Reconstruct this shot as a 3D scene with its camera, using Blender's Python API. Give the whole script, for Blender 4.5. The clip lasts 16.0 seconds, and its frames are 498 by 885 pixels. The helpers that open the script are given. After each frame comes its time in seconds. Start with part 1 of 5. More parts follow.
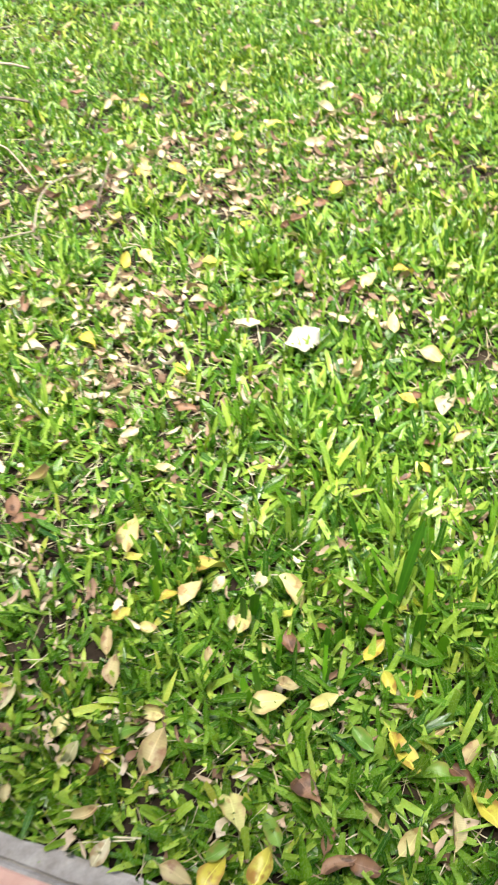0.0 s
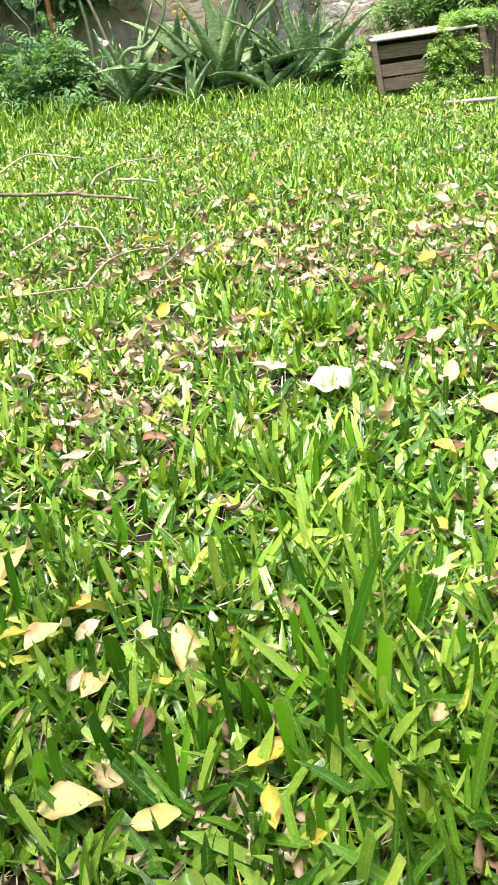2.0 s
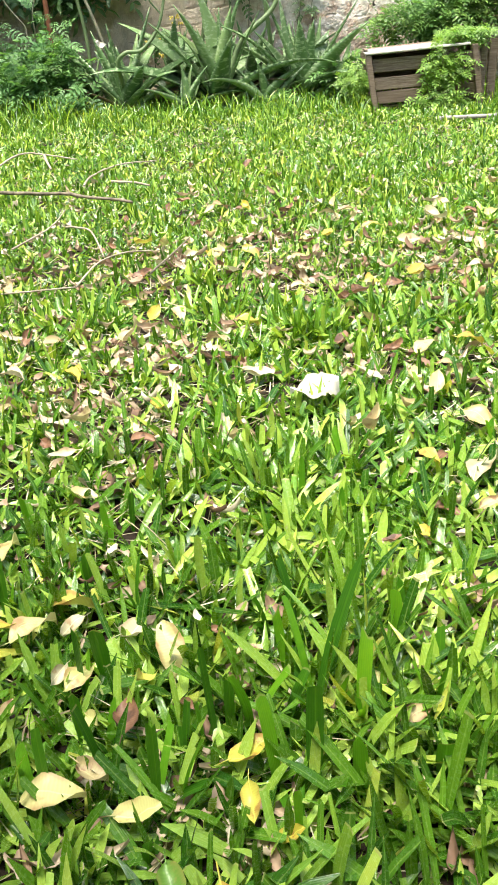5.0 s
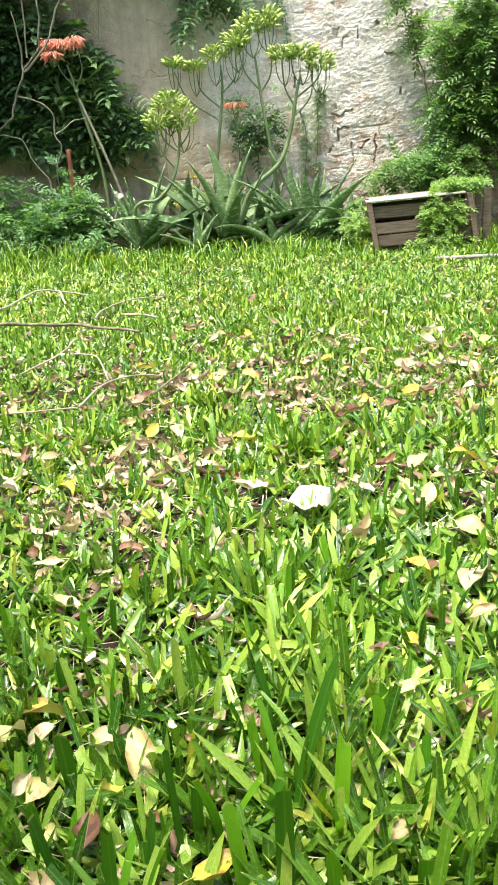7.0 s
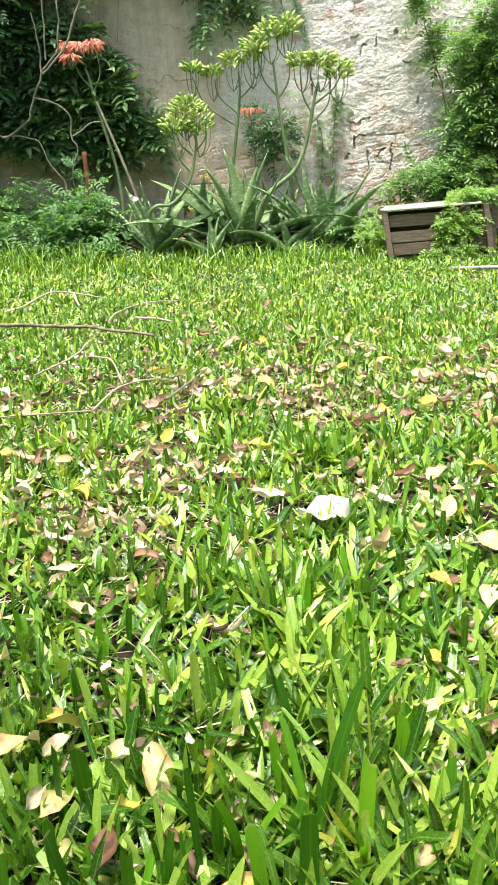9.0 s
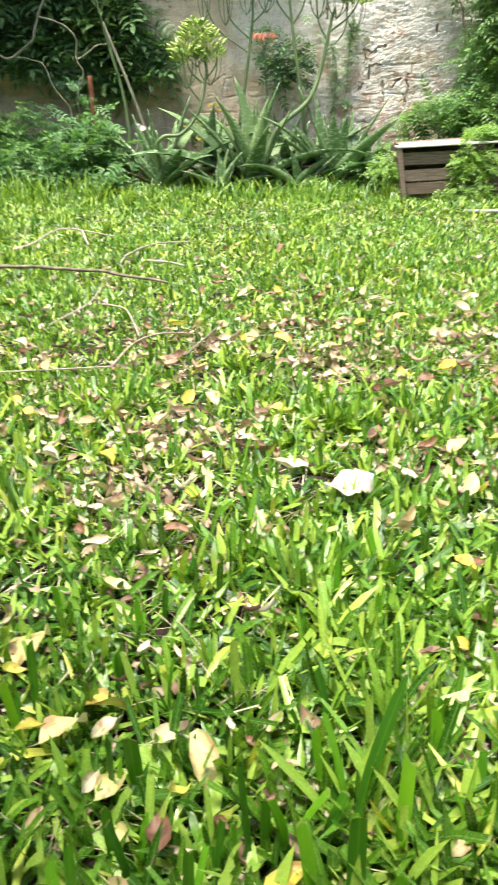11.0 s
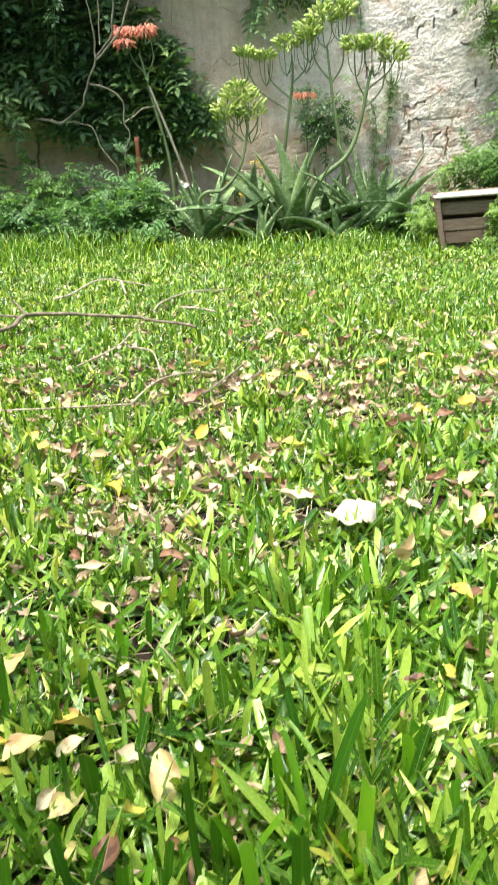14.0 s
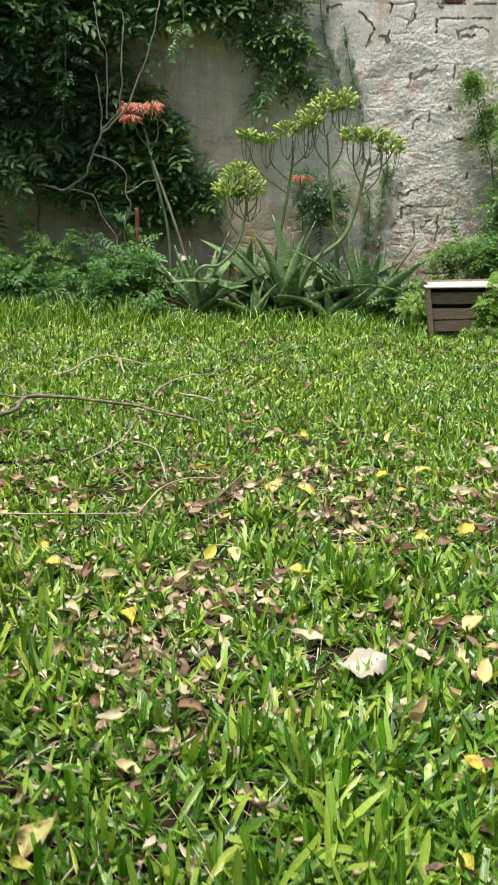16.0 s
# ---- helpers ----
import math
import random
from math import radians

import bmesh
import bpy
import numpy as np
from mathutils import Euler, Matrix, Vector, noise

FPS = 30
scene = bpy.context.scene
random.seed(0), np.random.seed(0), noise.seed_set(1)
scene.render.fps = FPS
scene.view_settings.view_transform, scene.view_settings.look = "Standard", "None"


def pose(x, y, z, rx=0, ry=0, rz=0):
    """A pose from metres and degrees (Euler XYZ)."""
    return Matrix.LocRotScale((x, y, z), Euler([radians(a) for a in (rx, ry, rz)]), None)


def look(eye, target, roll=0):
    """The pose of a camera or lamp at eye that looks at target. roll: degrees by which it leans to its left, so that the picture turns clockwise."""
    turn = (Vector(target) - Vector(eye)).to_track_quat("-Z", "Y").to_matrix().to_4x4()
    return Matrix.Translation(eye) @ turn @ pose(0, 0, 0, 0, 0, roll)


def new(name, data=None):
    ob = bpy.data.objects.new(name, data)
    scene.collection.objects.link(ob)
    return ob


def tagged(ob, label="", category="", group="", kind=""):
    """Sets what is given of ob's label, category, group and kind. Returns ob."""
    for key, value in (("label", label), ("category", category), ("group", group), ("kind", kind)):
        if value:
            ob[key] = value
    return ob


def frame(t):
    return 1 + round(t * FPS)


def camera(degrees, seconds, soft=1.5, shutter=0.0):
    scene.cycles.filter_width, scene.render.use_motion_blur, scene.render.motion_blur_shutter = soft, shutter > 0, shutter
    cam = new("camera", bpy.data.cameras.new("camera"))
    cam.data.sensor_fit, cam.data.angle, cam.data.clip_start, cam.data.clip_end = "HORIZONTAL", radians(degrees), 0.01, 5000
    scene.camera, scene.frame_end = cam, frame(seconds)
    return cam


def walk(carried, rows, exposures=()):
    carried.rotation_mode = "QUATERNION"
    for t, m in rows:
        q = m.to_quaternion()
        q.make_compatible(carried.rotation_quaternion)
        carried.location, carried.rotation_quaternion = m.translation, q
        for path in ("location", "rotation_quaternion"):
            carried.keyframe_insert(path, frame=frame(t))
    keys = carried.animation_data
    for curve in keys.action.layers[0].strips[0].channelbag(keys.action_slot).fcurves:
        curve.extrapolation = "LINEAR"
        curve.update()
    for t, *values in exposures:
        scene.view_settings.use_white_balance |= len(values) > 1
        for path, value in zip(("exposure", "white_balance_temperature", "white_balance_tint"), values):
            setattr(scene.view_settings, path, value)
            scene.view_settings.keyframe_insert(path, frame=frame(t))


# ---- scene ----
cam = camera(34.4, 16.0, soft=1.7, shutter=0.4)
PATH = [
    (0, (-0.284, -0.208, 1.016), (0.055, 1.168, -0.395), -2.2),
    (0.2, (-0.245, -0.166, 0.968), (0.113, 1.190, -0.458), -2.7),
    (0.5, (-0.151, -0.126, 0.875), (0.161, 1.271, -0.522), -4.0),
    (0.8, (-0.085, -0.126, 0.742), (0.137, 1.382, -0.553), -4.2),
    (1, (-0.051, -0.119, 0.667), (0.126, 1.461, -0.547), -4.5),
    (1.5, (0.006, -0.123, 0.58), (-0.017, 1.581, -0.468), -5.4),
    (2, (0.034, -0.137, 0.583), (-0.024, 1.601, -0.405), -6.0),
    (2.5, (0.042, -0.142, 0.583), (-0.029, 1.598, -0.401), -6.0),
    (3, (0.043, -0.142, 0.58), (-0.022, 1.6, -0.401), -5.6),
    (5.3, (0.027, -0.151, 0.587), (0.012, 1.595, -0.388), -3.4),
    (5.5, (0.039, -0.151, 0.582), (0.006, 1.606, -0.371), -3.9),
    (6, (0.054, -0.156, 0.569), (0.114, 1.666, -0.253), -2.4),
    (6.5, (0.064, -0.16, 0.559), (0.05, 1.719, -0.125), -3.6),
    (7, (0.062, -0.165, 0.55), (0.031, 1.719, -0.121), -3.6),
    (7.5, (0.054, -0.165, 0.552), (0.021, 1.723, -0.108), -3.1),
    (8, (0.057, -0.166, 0.553), (-0.001, 1.723, -0.101), -3.3),
    (8.5, (0.051, -0.162, 0.553), (0.003, 1.726, -0.105), -2.9),
    (8.7, (0.049, -0.156, 0.547), (-0.003, 1.732, -0.109), -2.7),
    (10.8, (-0.019, -0.135, 0.617), (0.039, 1.697, -0.183), 1.0),
    (11, (-0.005, -0.135, 0.623), (-0.044, 1.686, -0.203), -1.1),
    (11.2, (0.011, -0.131, 0.612), (-0.085, 1.694, -0.200), -2.9),
    (11.5, (0.041, -0.106, 0.57), (-0.047, 1.736, -0.206), -3.3),
    (11.7, (0.062, -0.104, 0.559), (-0.085, 1.728, -0.232), -2.4),
    (12, (0.068, -0.124, 0.55), (-0.14, 1.702, -0.239), -3.6),
    (12.5, (0.071, -0.132, 0.55), (-0.147, 1.695, -0.235), -3.7),
    (13, (0.076, -0.132, 0.549), (-0.149, 1.695, -0.233), -4.0),
    (13.5, (0.076, -0.134, 0.554), (-0.139, 1.695, -0.227), -3.7),
    (14, (0.079, -0.141, 0.579), (-0.094, 1.727, -0.115), -2.5),
    (14.5, (0.079, -0.149, 0.589), (-0.067, 1.75, -0.023), -1.6),
    (15, (0.066, -0.149, 0.596), (-0.056, 1.763, 0.022), -0.6),
    (15.5, (0.034, -0.145, 0.609), (-0.114, 1.79, 0.124), 0.4),
    (15.7, (0.019, -0.139, 0.631), (-0.109, 1.794, 0.132), 0.8),
    (16, (0.002, -0.136, 0.752), (-0.103, 1.771, 0.159), 1.0),
]
walk(cam, [(t, look(eye, target, roll)) for t, eye, target, roll in PATH],
     [(0, 1.2), (1, 1.25), (3, 1.3), (5.5, 1.25), (13.0, 1.25), (14.0, 1.18), (14.5, 1.08), (15.0, 0.88), (15.5, 0.57), (16, 0.4)])

# ---- light ----
SUN_DIR = Vector((-0.17, -0.18, 1.0)).normalized()
world = bpy.data.worlds.new("sky")
world.use_nodes = True
scene.world = world
wn = world.node_tree
sky = wn.nodes.new("ShaderNodeTexSky")
sky.sky_type, sky.sun_disc = "NISHITA", False
sky.sun_elevation = math.asin(SUN_DIR.z)
sky.sun_rotation = math.atan2(SUN_DIR.x, SUN_DIR.y)
sky.air_density, sky.dust_density, sky.ozone_density = 1.0, 4.0, 1.0
wn.links.new(sky.outputs[0], wn.nodes["Background"].inputs[0])
wn.nodes["Background"].inputs[1].default_value = 0.15
sun_data = bpy.data.lights.new("sun", "SUN")
sun_data.energy, sun_data.angle, sun_data.color = 3.9, radians(27), (1.0, 0.95, 0.86)
sun = new("sun", sun_data)
sun.matrix_world = look(SUN_DIR * 30, (0, 0, 0))

# ---- materials ----


class Nodes:
    """A small builder for node materials."""

    def __init__(self, name):
        self.m = bpy.data.materials.new(name)
        self.m.use_nodes = True
        self.t = self.m.node_tree
        self.p = self.t.nodes["Principled BSDF"]
        self.out = self.t.nodes["Material Output"]
        self.co = self.t.nodes.new("ShaderNodeTexCoord")

    def link(self, a, b):
        self.t.links.new(a, b)

    def add(self, kind):
        return self.t.nodes.new(kind)

    def noise(self, scale, detail=4, rough=0.6, space="Object", stretch=None, warp=0.0):
        n = self.add("ShaderNodeTexNoise")
        n.inputs["Scale"].default_value, n.inputs["Detail"].default_value = scale, detail
        n.inputs["Roughness"].default_value, n.inputs["Distortion"].default_value = rough, warp
        src = self.co.outputs[space]
        if stretch:
            mp = self.add("ShaderNodeMapping")
            mp.inputs["Scale"].default_value = stretch
            self.link(src, mp.inputs[0])
            src = mp.outputs[0]
        self.link(src, n.inputs[0])
        return n.outputs[0]

    def world_noise(self, scale, detail=3):
        g = self.add("ShaderNodeNewGeometry")
        n = self.add("ShaderNodeTexNoise")
        n.inputs["Scale"].default_value, n.inputs["Detail"].default_value = scale, detail
        self.link(g.outputs["Position"], n.inputs[0])
        return n.outputs[0]

    def ramp(self, fac, stops):
        r = self.add("ShaderNodeValToRGB")
        e = r.color_ramp.elements
        while len(e) < len(stops):
            e.new(0.5)
        for k, (pos, col) in zip(e, stops):
            k.position = pos
            k.color = (*col, 1) if len(col) == 3 else col
        self.link(fac, r.inputs[0])
        return r.outputs[0]

    def mix(self, fac, a, b, mode="MIX"):
        n = self.add("ShaderNodeMix")
        n.data_type, n.blend_type = "RGBA", mode
        for sock, v in ((n.inputs[0], fac), (n.inputs[6], a), (n.inputs[7], b)):
            if isinstance(v, (int, float)):
                sock.default_value = v
            elif isinstance(v, tuple):
                sock.default_value = (*v, 1)
            else:
                self.link(v, sock)
        return n.outputs[2]

    def math(self, op, a, b=0.0):
        n = self.add("ShaderNodeMath")
        n.operation = op
        for sock, v in ((n.inputs[0], a), (n.inputs[1], b)):
            if isinstance(v, (int, float)):
                sock.default_value = v
            else:
                self.link(v, sock)
        return n.outputs[0]

    def island(self):
        return self.add("ShaderNodeNewGeometry").outputs["Random Per Island"]

    def each(self):
        return self.add("ShaderNodeObjectInfo").outputs["Random"]

    def bump(self, height, strength=0.4, dist=0.01):
        b = self.add("ShaderNodeBump")
        b.inputs["Strength"].default_value, b.inputs["Distance"].default_value = strength, dist
        self.link(height, b.inputs["Height"])
        self.link(b.outputs[0], self.p.inputs["Normal"])
        return b.outputs[0]

    def done(self, col, rough=0.6, spec=0.5, metal=0.0, through_light=0.0, tint=None):
        if isinstance(col, tuple):
            self.p.inputs["Base Color"].default_value = (*col, 1)
        else:
            self.link(col, self.p.inputs["Base Color"])
        if isinstance(rough, (int, float)):
            self.p.inputs["Roughness"].default_value = rough
        else:
            self.link(rough, self.p.inputs["Roughness"])
        self.p.inputs["Specular IOR Level"].default_value = spec
        self.p.inputs["Metallic"].default_value = metal
        if through_light:
            tr = self.add("ShaderNodeBsdfTranslucent")
            if tint:
                self.link(self.mix(1.0, col, tint, "MULTIPLY"), tr.inputs[0])
            elif isinstance(col, tuple):
                tr.inputs[0].default_value = (*col, 1)
            else:
                self.link(col, tr.inputs[0])
            ms = self.add("ShaderNodeMixShader")
            ms.inputs[0].default_value = through_light
            self.link(self.p.outputs[0], ms.inputs[1])
            self.link(tr.outputs[0], ms.inputs[2])
            self.link(ms.outputs[0], self.out.inputs[0])
        return self.m


def foliage(name, dark, mid, light, rough=0.4, through_light=0.35, spec=0.5, patch=2.0):
    n = Nodes(name)
    c = n.ramp(n.island(), [(0.0, dark), (0.5, mid), (1.0, light)])
    c = n.mix(n.ramp(n.world_noise(patch), [(0.35, (0, 0, 0)), (0.7, (1, 1, 1))]), c, n.mix(1.0, c, (1.25, 1.1, 0.7), "MULTIPLY"))
    c = n.mix(n.ramp(n.noise(160, 2), [(0.4, (0, 0, 0)), (0.75, (0.35, 0.35, 0.35))]), c, (light[0] * 1.2, light[1] * 0.95, light[2] * 1.2))
    return n.done(c, rough, spec, through_light=through_light, tint=(1.25, 1.3, 0.6))


M = {}


def blade_stuff(name, dark, mid, light, rough, through_light):
    """Grass blades: colour blade by blade, fine veins along them, a paler midrib, dry tips here and there."""
    n = Nodes(name)
    pick = n.math("FRACT", n.math("ADD", n.island(), n.each()))
    c = n.ramp(pick, [(0.0, dark), (0.55, mid), (0.96, light), (1.0, (light[0] * 1.3, light[1] * 0.95, light[2]))])
    c = n.mix(n.ramp(n.world_noise(2.2), [(0.35, (0, 0, 0)), (0.7, (0.8, 0.8, 0.8))]), c, n.mix(1.0, c, (1.3, 1.06, 0.8), "MULTIPLY"))
    uv = n.add("ShaderNodeSeparateXYZ")
    n.link(n.co.outputs["UV"], uv.inputs[0])
    vein = n.math("SINE", n.math("MULTIPLY", uv.outputs[0], 44.0))
    rib = n.ramp(n.math("ABSOLUTE", n.math("SUBTRACT", uv.outputs[0], 0.5)), [(0.02, (1, 1, 1)), (0.09, (0, 0, 0))])
    c = n.mix(n.math("MULTIPLY", n.math("ADD", vein, 1.0), 0.14), c, n.mix(1.0, c, (0.5, 0.62, 0.5), "MULTIPLY"))
    c = n.mix(n.math("MULTIPLY", rib, 0.22), c, (light[0] * 1.1, light[1], light[2] * 1.4))
    mott = n.ramp(n.noise(120, 3), [(0.35, (0, 0, 0)), (0.7, (0.35, 0.35, 0.35))])
    c = n.mix(mott, c, n.mix(1.0, c, (1.5, 1.2, 0.9), "MULTIPLY"))
    tip = n.math("MULTIPLY", n.math("GREATER_THAN", uv.outputs[1], 0.975), n.math("GREATER_THAN", n.math("FRACT", n.math("MULTIPLY", pick, 37.0)), 0.45))
    c = n.mix(n.math("MULTIPLY", tip, 0.55), c, (0.42, 0.42, 0.17))
    n.bump(vein, 0.25, 0.0006)
    return n.done(c, n.ramp(n.noise(300, 2), [(0.3, (rough - 0.08,) * 3), (0.7, (rough + 0.1,) * 3)]), 0.75, through_light=through_light, tint=(1.3, 1.25, 0.5))


M["grass"] = blade_stuff("grass_blades", (0.020, 0.095, 0.008), (0.108, 0.28, 0.022), (0.39, 0.62, 0.12), 0.24, 0.27)
M["tall"] = blade_stuff("tall_grass", (0.030, 0.14, 0.008), (0.075, 0.27, 0.010), (0.16, 0.44, 0.018), 0.40, 0.42)
M["vine"] = foliage("vine_leaves", (0.045, 0.115, 0.05), (0.10, 0.22, 0.095), (0.20, 0.35, 0.15), 0.42, 0.30, 0.5)
M["vine_light"] = foliage("bright_vine_leaves", (0.04, 0.13, 0.028), (0.095, 0.225, 0.055), (0.20, 0.37, 0.11), 0.42, 0.33, 0.5)
M["creeper"] = foliage("creeper_leaves", (0.08, 0.20, 0.03), (0.16, 0.33, 0.06), (0.29, 0.46, 0.11), 0.42, 0.35, 0.5)
M["weed"] = foliage("weed_leaves", (0.045, 0.14, 0.04), (0.105, 0.25, 0.08), (0.19, 0.36, 0.14), 0.45, 0.34, 0.45)

n = Nodes("soil")
a = n.noise(14, 8, 0.65)
c = n.ramp(a, [(0.3, (0.014, 0.010, 0.007)), (0.55, (0.030, 0.021, 0.014)), (0.75, (0.075, 0.056, 0.036))])
n.bump(n.noise(90, 6, 0.7), 0.6, 0.012)
M["soil"] = n.done(c, 0.95, 0.2)

n = Nodes("dry_litter")
c = n.ramp(n.island(), [(0.0, (0.13, 0.075, 0.045)), (0.2, (0.32, 0.21, 0.14)), (0.42, (0.50, 0.38, 0.26)), (0.7, (0.63, 0.52, 0.38)), (1.0, (0.72, 0.65, 0.50))])
c = n.mix(n.ramp(n.noise(70, 4), [(0.4, (0, 0, 0)), (0.8, (0.45, 0.45, 0.45))]), c, (0.22, 0.15, 0.09))
M["litter"] = n.done(c, 0.7, 0.3, through_light=0.15)

n = Nodes("straw")
c = n.ramp(n.island(), [(0.0, (0.32, 0.26, 0.14)), (0.6, (0.54, 0.47, 0.30)), (1.0, (0.70, 0.64, 0.46))])
M["straw"] = n.done(c, 0.6, 0.35, through_light=0.2)


def dead_leaf(name, base, edge, spot, shine=0.42, spots=0.55):
    n = Nodes(name)
    v = n.math("MULTIPLY", n.each(), 1.0)
    c = n.mix(v, base, edge)
    vein = n.add("ShaderNodeTexWave")
    vein.inputs["Scale"].default_value, vein.inputs["Distortion"].default_value = 90, 4.0
    n.link(n.co.outputs["Object"], vein.inputs[0])
    c = n.mix(n.math("MULTIPLY", vein.outputs[1], 0.22), c, tuple(k * 0.72 for k in base))
    off = n.add("ShaderNodeVectorMath")
    n.link(n.co.outputs["Object"], off.inputs[0])
    comb = n.add("ShaderNodeCombineXYZ")
    n.link(n.math("MULTIPLY", n.each(), 9.0), comb.inputs[0])
    n.link(comb.outputs[0], off.inputs[1])
    sp = n.add("ShaderNodeTexNoise")
    sp.inputs["Scale"].default_value, sp.inputs["Detail"].default_value = 48, 5
    n.link(off.outputs[0], sp.inputs[0])
    c = n.mix(n.ramp(sp.outputs[0], [(spots, (0, 0, 0)), (spots + 0.12, (0.9, 0.9, 0.9))]), c, spot)
    # withered rim
    half = n.add("ShaderNodeSeparateXYZ")
    n.link(n.co.outputs["Object"], half.inputs[0])
    rim = n.math("ADD", n.math("ABSOLUTE", half.outputs[1]), n.math("MULTIPLY", sp.outputs[0], 0.012))
    c = n.mix(n.ramp(n.math("MULTIPLY", rim, 40.0), [(0.62, (0, 0, 0)), (0.86, (0.75, 0.75, 0.75))]), c, spot)
    # paler midrib along the leaf
    sep = n.add("ShaderNodeSeparateXYZ")
    n.link(n.co.outputs["Object"], sep.inputs[0])
    rib = n.math("LESS_THAN", n.math("ABSOLUTE", sep.outputs[1]), 0.0008)
    c = n.mix(n.math("MULTIPLY", rib, 0.7), c, tuple(min(0.8, k * 1.35 + 0.05) for k in base))
    n.bump(vein.outputs[1], 0.1, 0.001)
    return n.done(c, shine, 0.5, through_light=0.22)


M["leaf_pale"] = dead_leaf("pale_yellow_leaf", (0.62, 0.61, 0.22), (0.70, 0.62, 0.30), (0.40, 0.26, 0.10), 0.42, 0.54)
M["leaf_yellow"] = dead_leaf("yellow_leaf", (0.64, 0.55, 0.07), (0.54, 0.58, 0.13), (0.38, 0.20, 0.05), 0.40, 0.53)
M["leaf_tan"] = dead_leaf("tan_leaf", (0.46, 0.365, 0.17), (0.55, 0.49, 0.25), (0.28, 0.15, 0.08), 0.5, 0.52)
M["leaf_brown"] = dead_leaf("brown_leaf", (0.20, 0.10, 0.05), (0.36, 0.21, 0.12), (0.08, 0.04, 0.02), 0.5, 0.5)
M["leaf_white"] = dead_leaf("bleached_leaf", (0.60, 0.55, 0.36), (0.56, 0.53, 0.31), (0.40, 0.28, 0.14), 0.48, 0.54)
M["leaf_green"] = dead_leaf("green_leaf", (0.13, 0.27, 0.035), (0.22, 0.36, 0.06), (0.30, 0.26, 0.07), 0.40, 0.60)
M["petal"] = dead_leaf("white_papery", (0.60, 0.58, 0.50), (0.58, 0.56, 0.49), (0.46, 0.40, 0.29), 0.6, 0.62)

n = Nodes("bark_grey")
a = n.noise(40, 6, 0.7, stretch=(1, 1, 0.25))
c = n.ramp(a, [(0.3, (0.07, 0.06, 0.045)), (0.6, (0.22, 0.185, 0.13)), (0.8, (0.44, 0.39, 0.29))])
n.bump(a, 0.5, 0.004)
M["bark"] = n.done(c, 0.85, 0.25)

n = Nodes("bark_shade")
a = n.noise(45, 6, 0.7, stretch=(1, 1, 0.25))
c = n.ramp(a, [(0.3, (0.12, 0.115, 0.08)), (0.6, (0.24, 0.23, 0.16)), (0.8, (0.42, 0.39, 0.30))])
n.bump(a, 0.5, 0.004)
M["bark_shade"] = n.done(c, 0.85, 0.25)

n = Nodes("bark_pale")
a = n.noise(50, 5, 0.7, stretch=(1, 1, 0.3))
c = n.ramp(a, [(0.3, (0.24, 0.20, 0.14)), (0.7, (0.48, 0.42, 0.32))])
n.bump(a, 0.4, 0.003)
M["bark_pale"] = n.done(c, 0.8, 0.25)

n = Nodes("weathered_wood")
g = n.noise(18, 8, 0.7, stretch=(0.6, 9, 9))
c = n.ramp(g, [(0.30, (0.06, 0.042, 0.030)), (0.46, (0.21, 0.16, 0.118)), (0.72, (0.42, 0.345, 0.27))])
c = n.mix(n.ramp(n.noise(7, 4), [(0.45, (0, 0, 0)), (0.75, (0.7, 0.7, 0.7))]), c, (0.17, 0.14, 0.10))
c = n.mix(n.math("MULTIPLY", n.each(), 0.55), c, (0.13, 0.092, 0.066))
n.bump(g, 0.5, 0.004)
M["wood"] = n.done(c, 0.85, 0.25)

# paler copy of the crate wood, with light from above put into the colour
n = Nodes("top_lit_wood")
g = n.noise(16, 8, 0.7, stretch=(0.6, 9, 9))
c = n.ramp(g, [(0.25, (0.40, 0.37, 0.32)), (0.6, (0.66, 0.63, 0.57)), (0.8, (0.76, 0.73, 0.67))])
n.bump(g, 0.4, 0.003)
M["wood_pale"] = n.done(c, 0.75, 0.3)


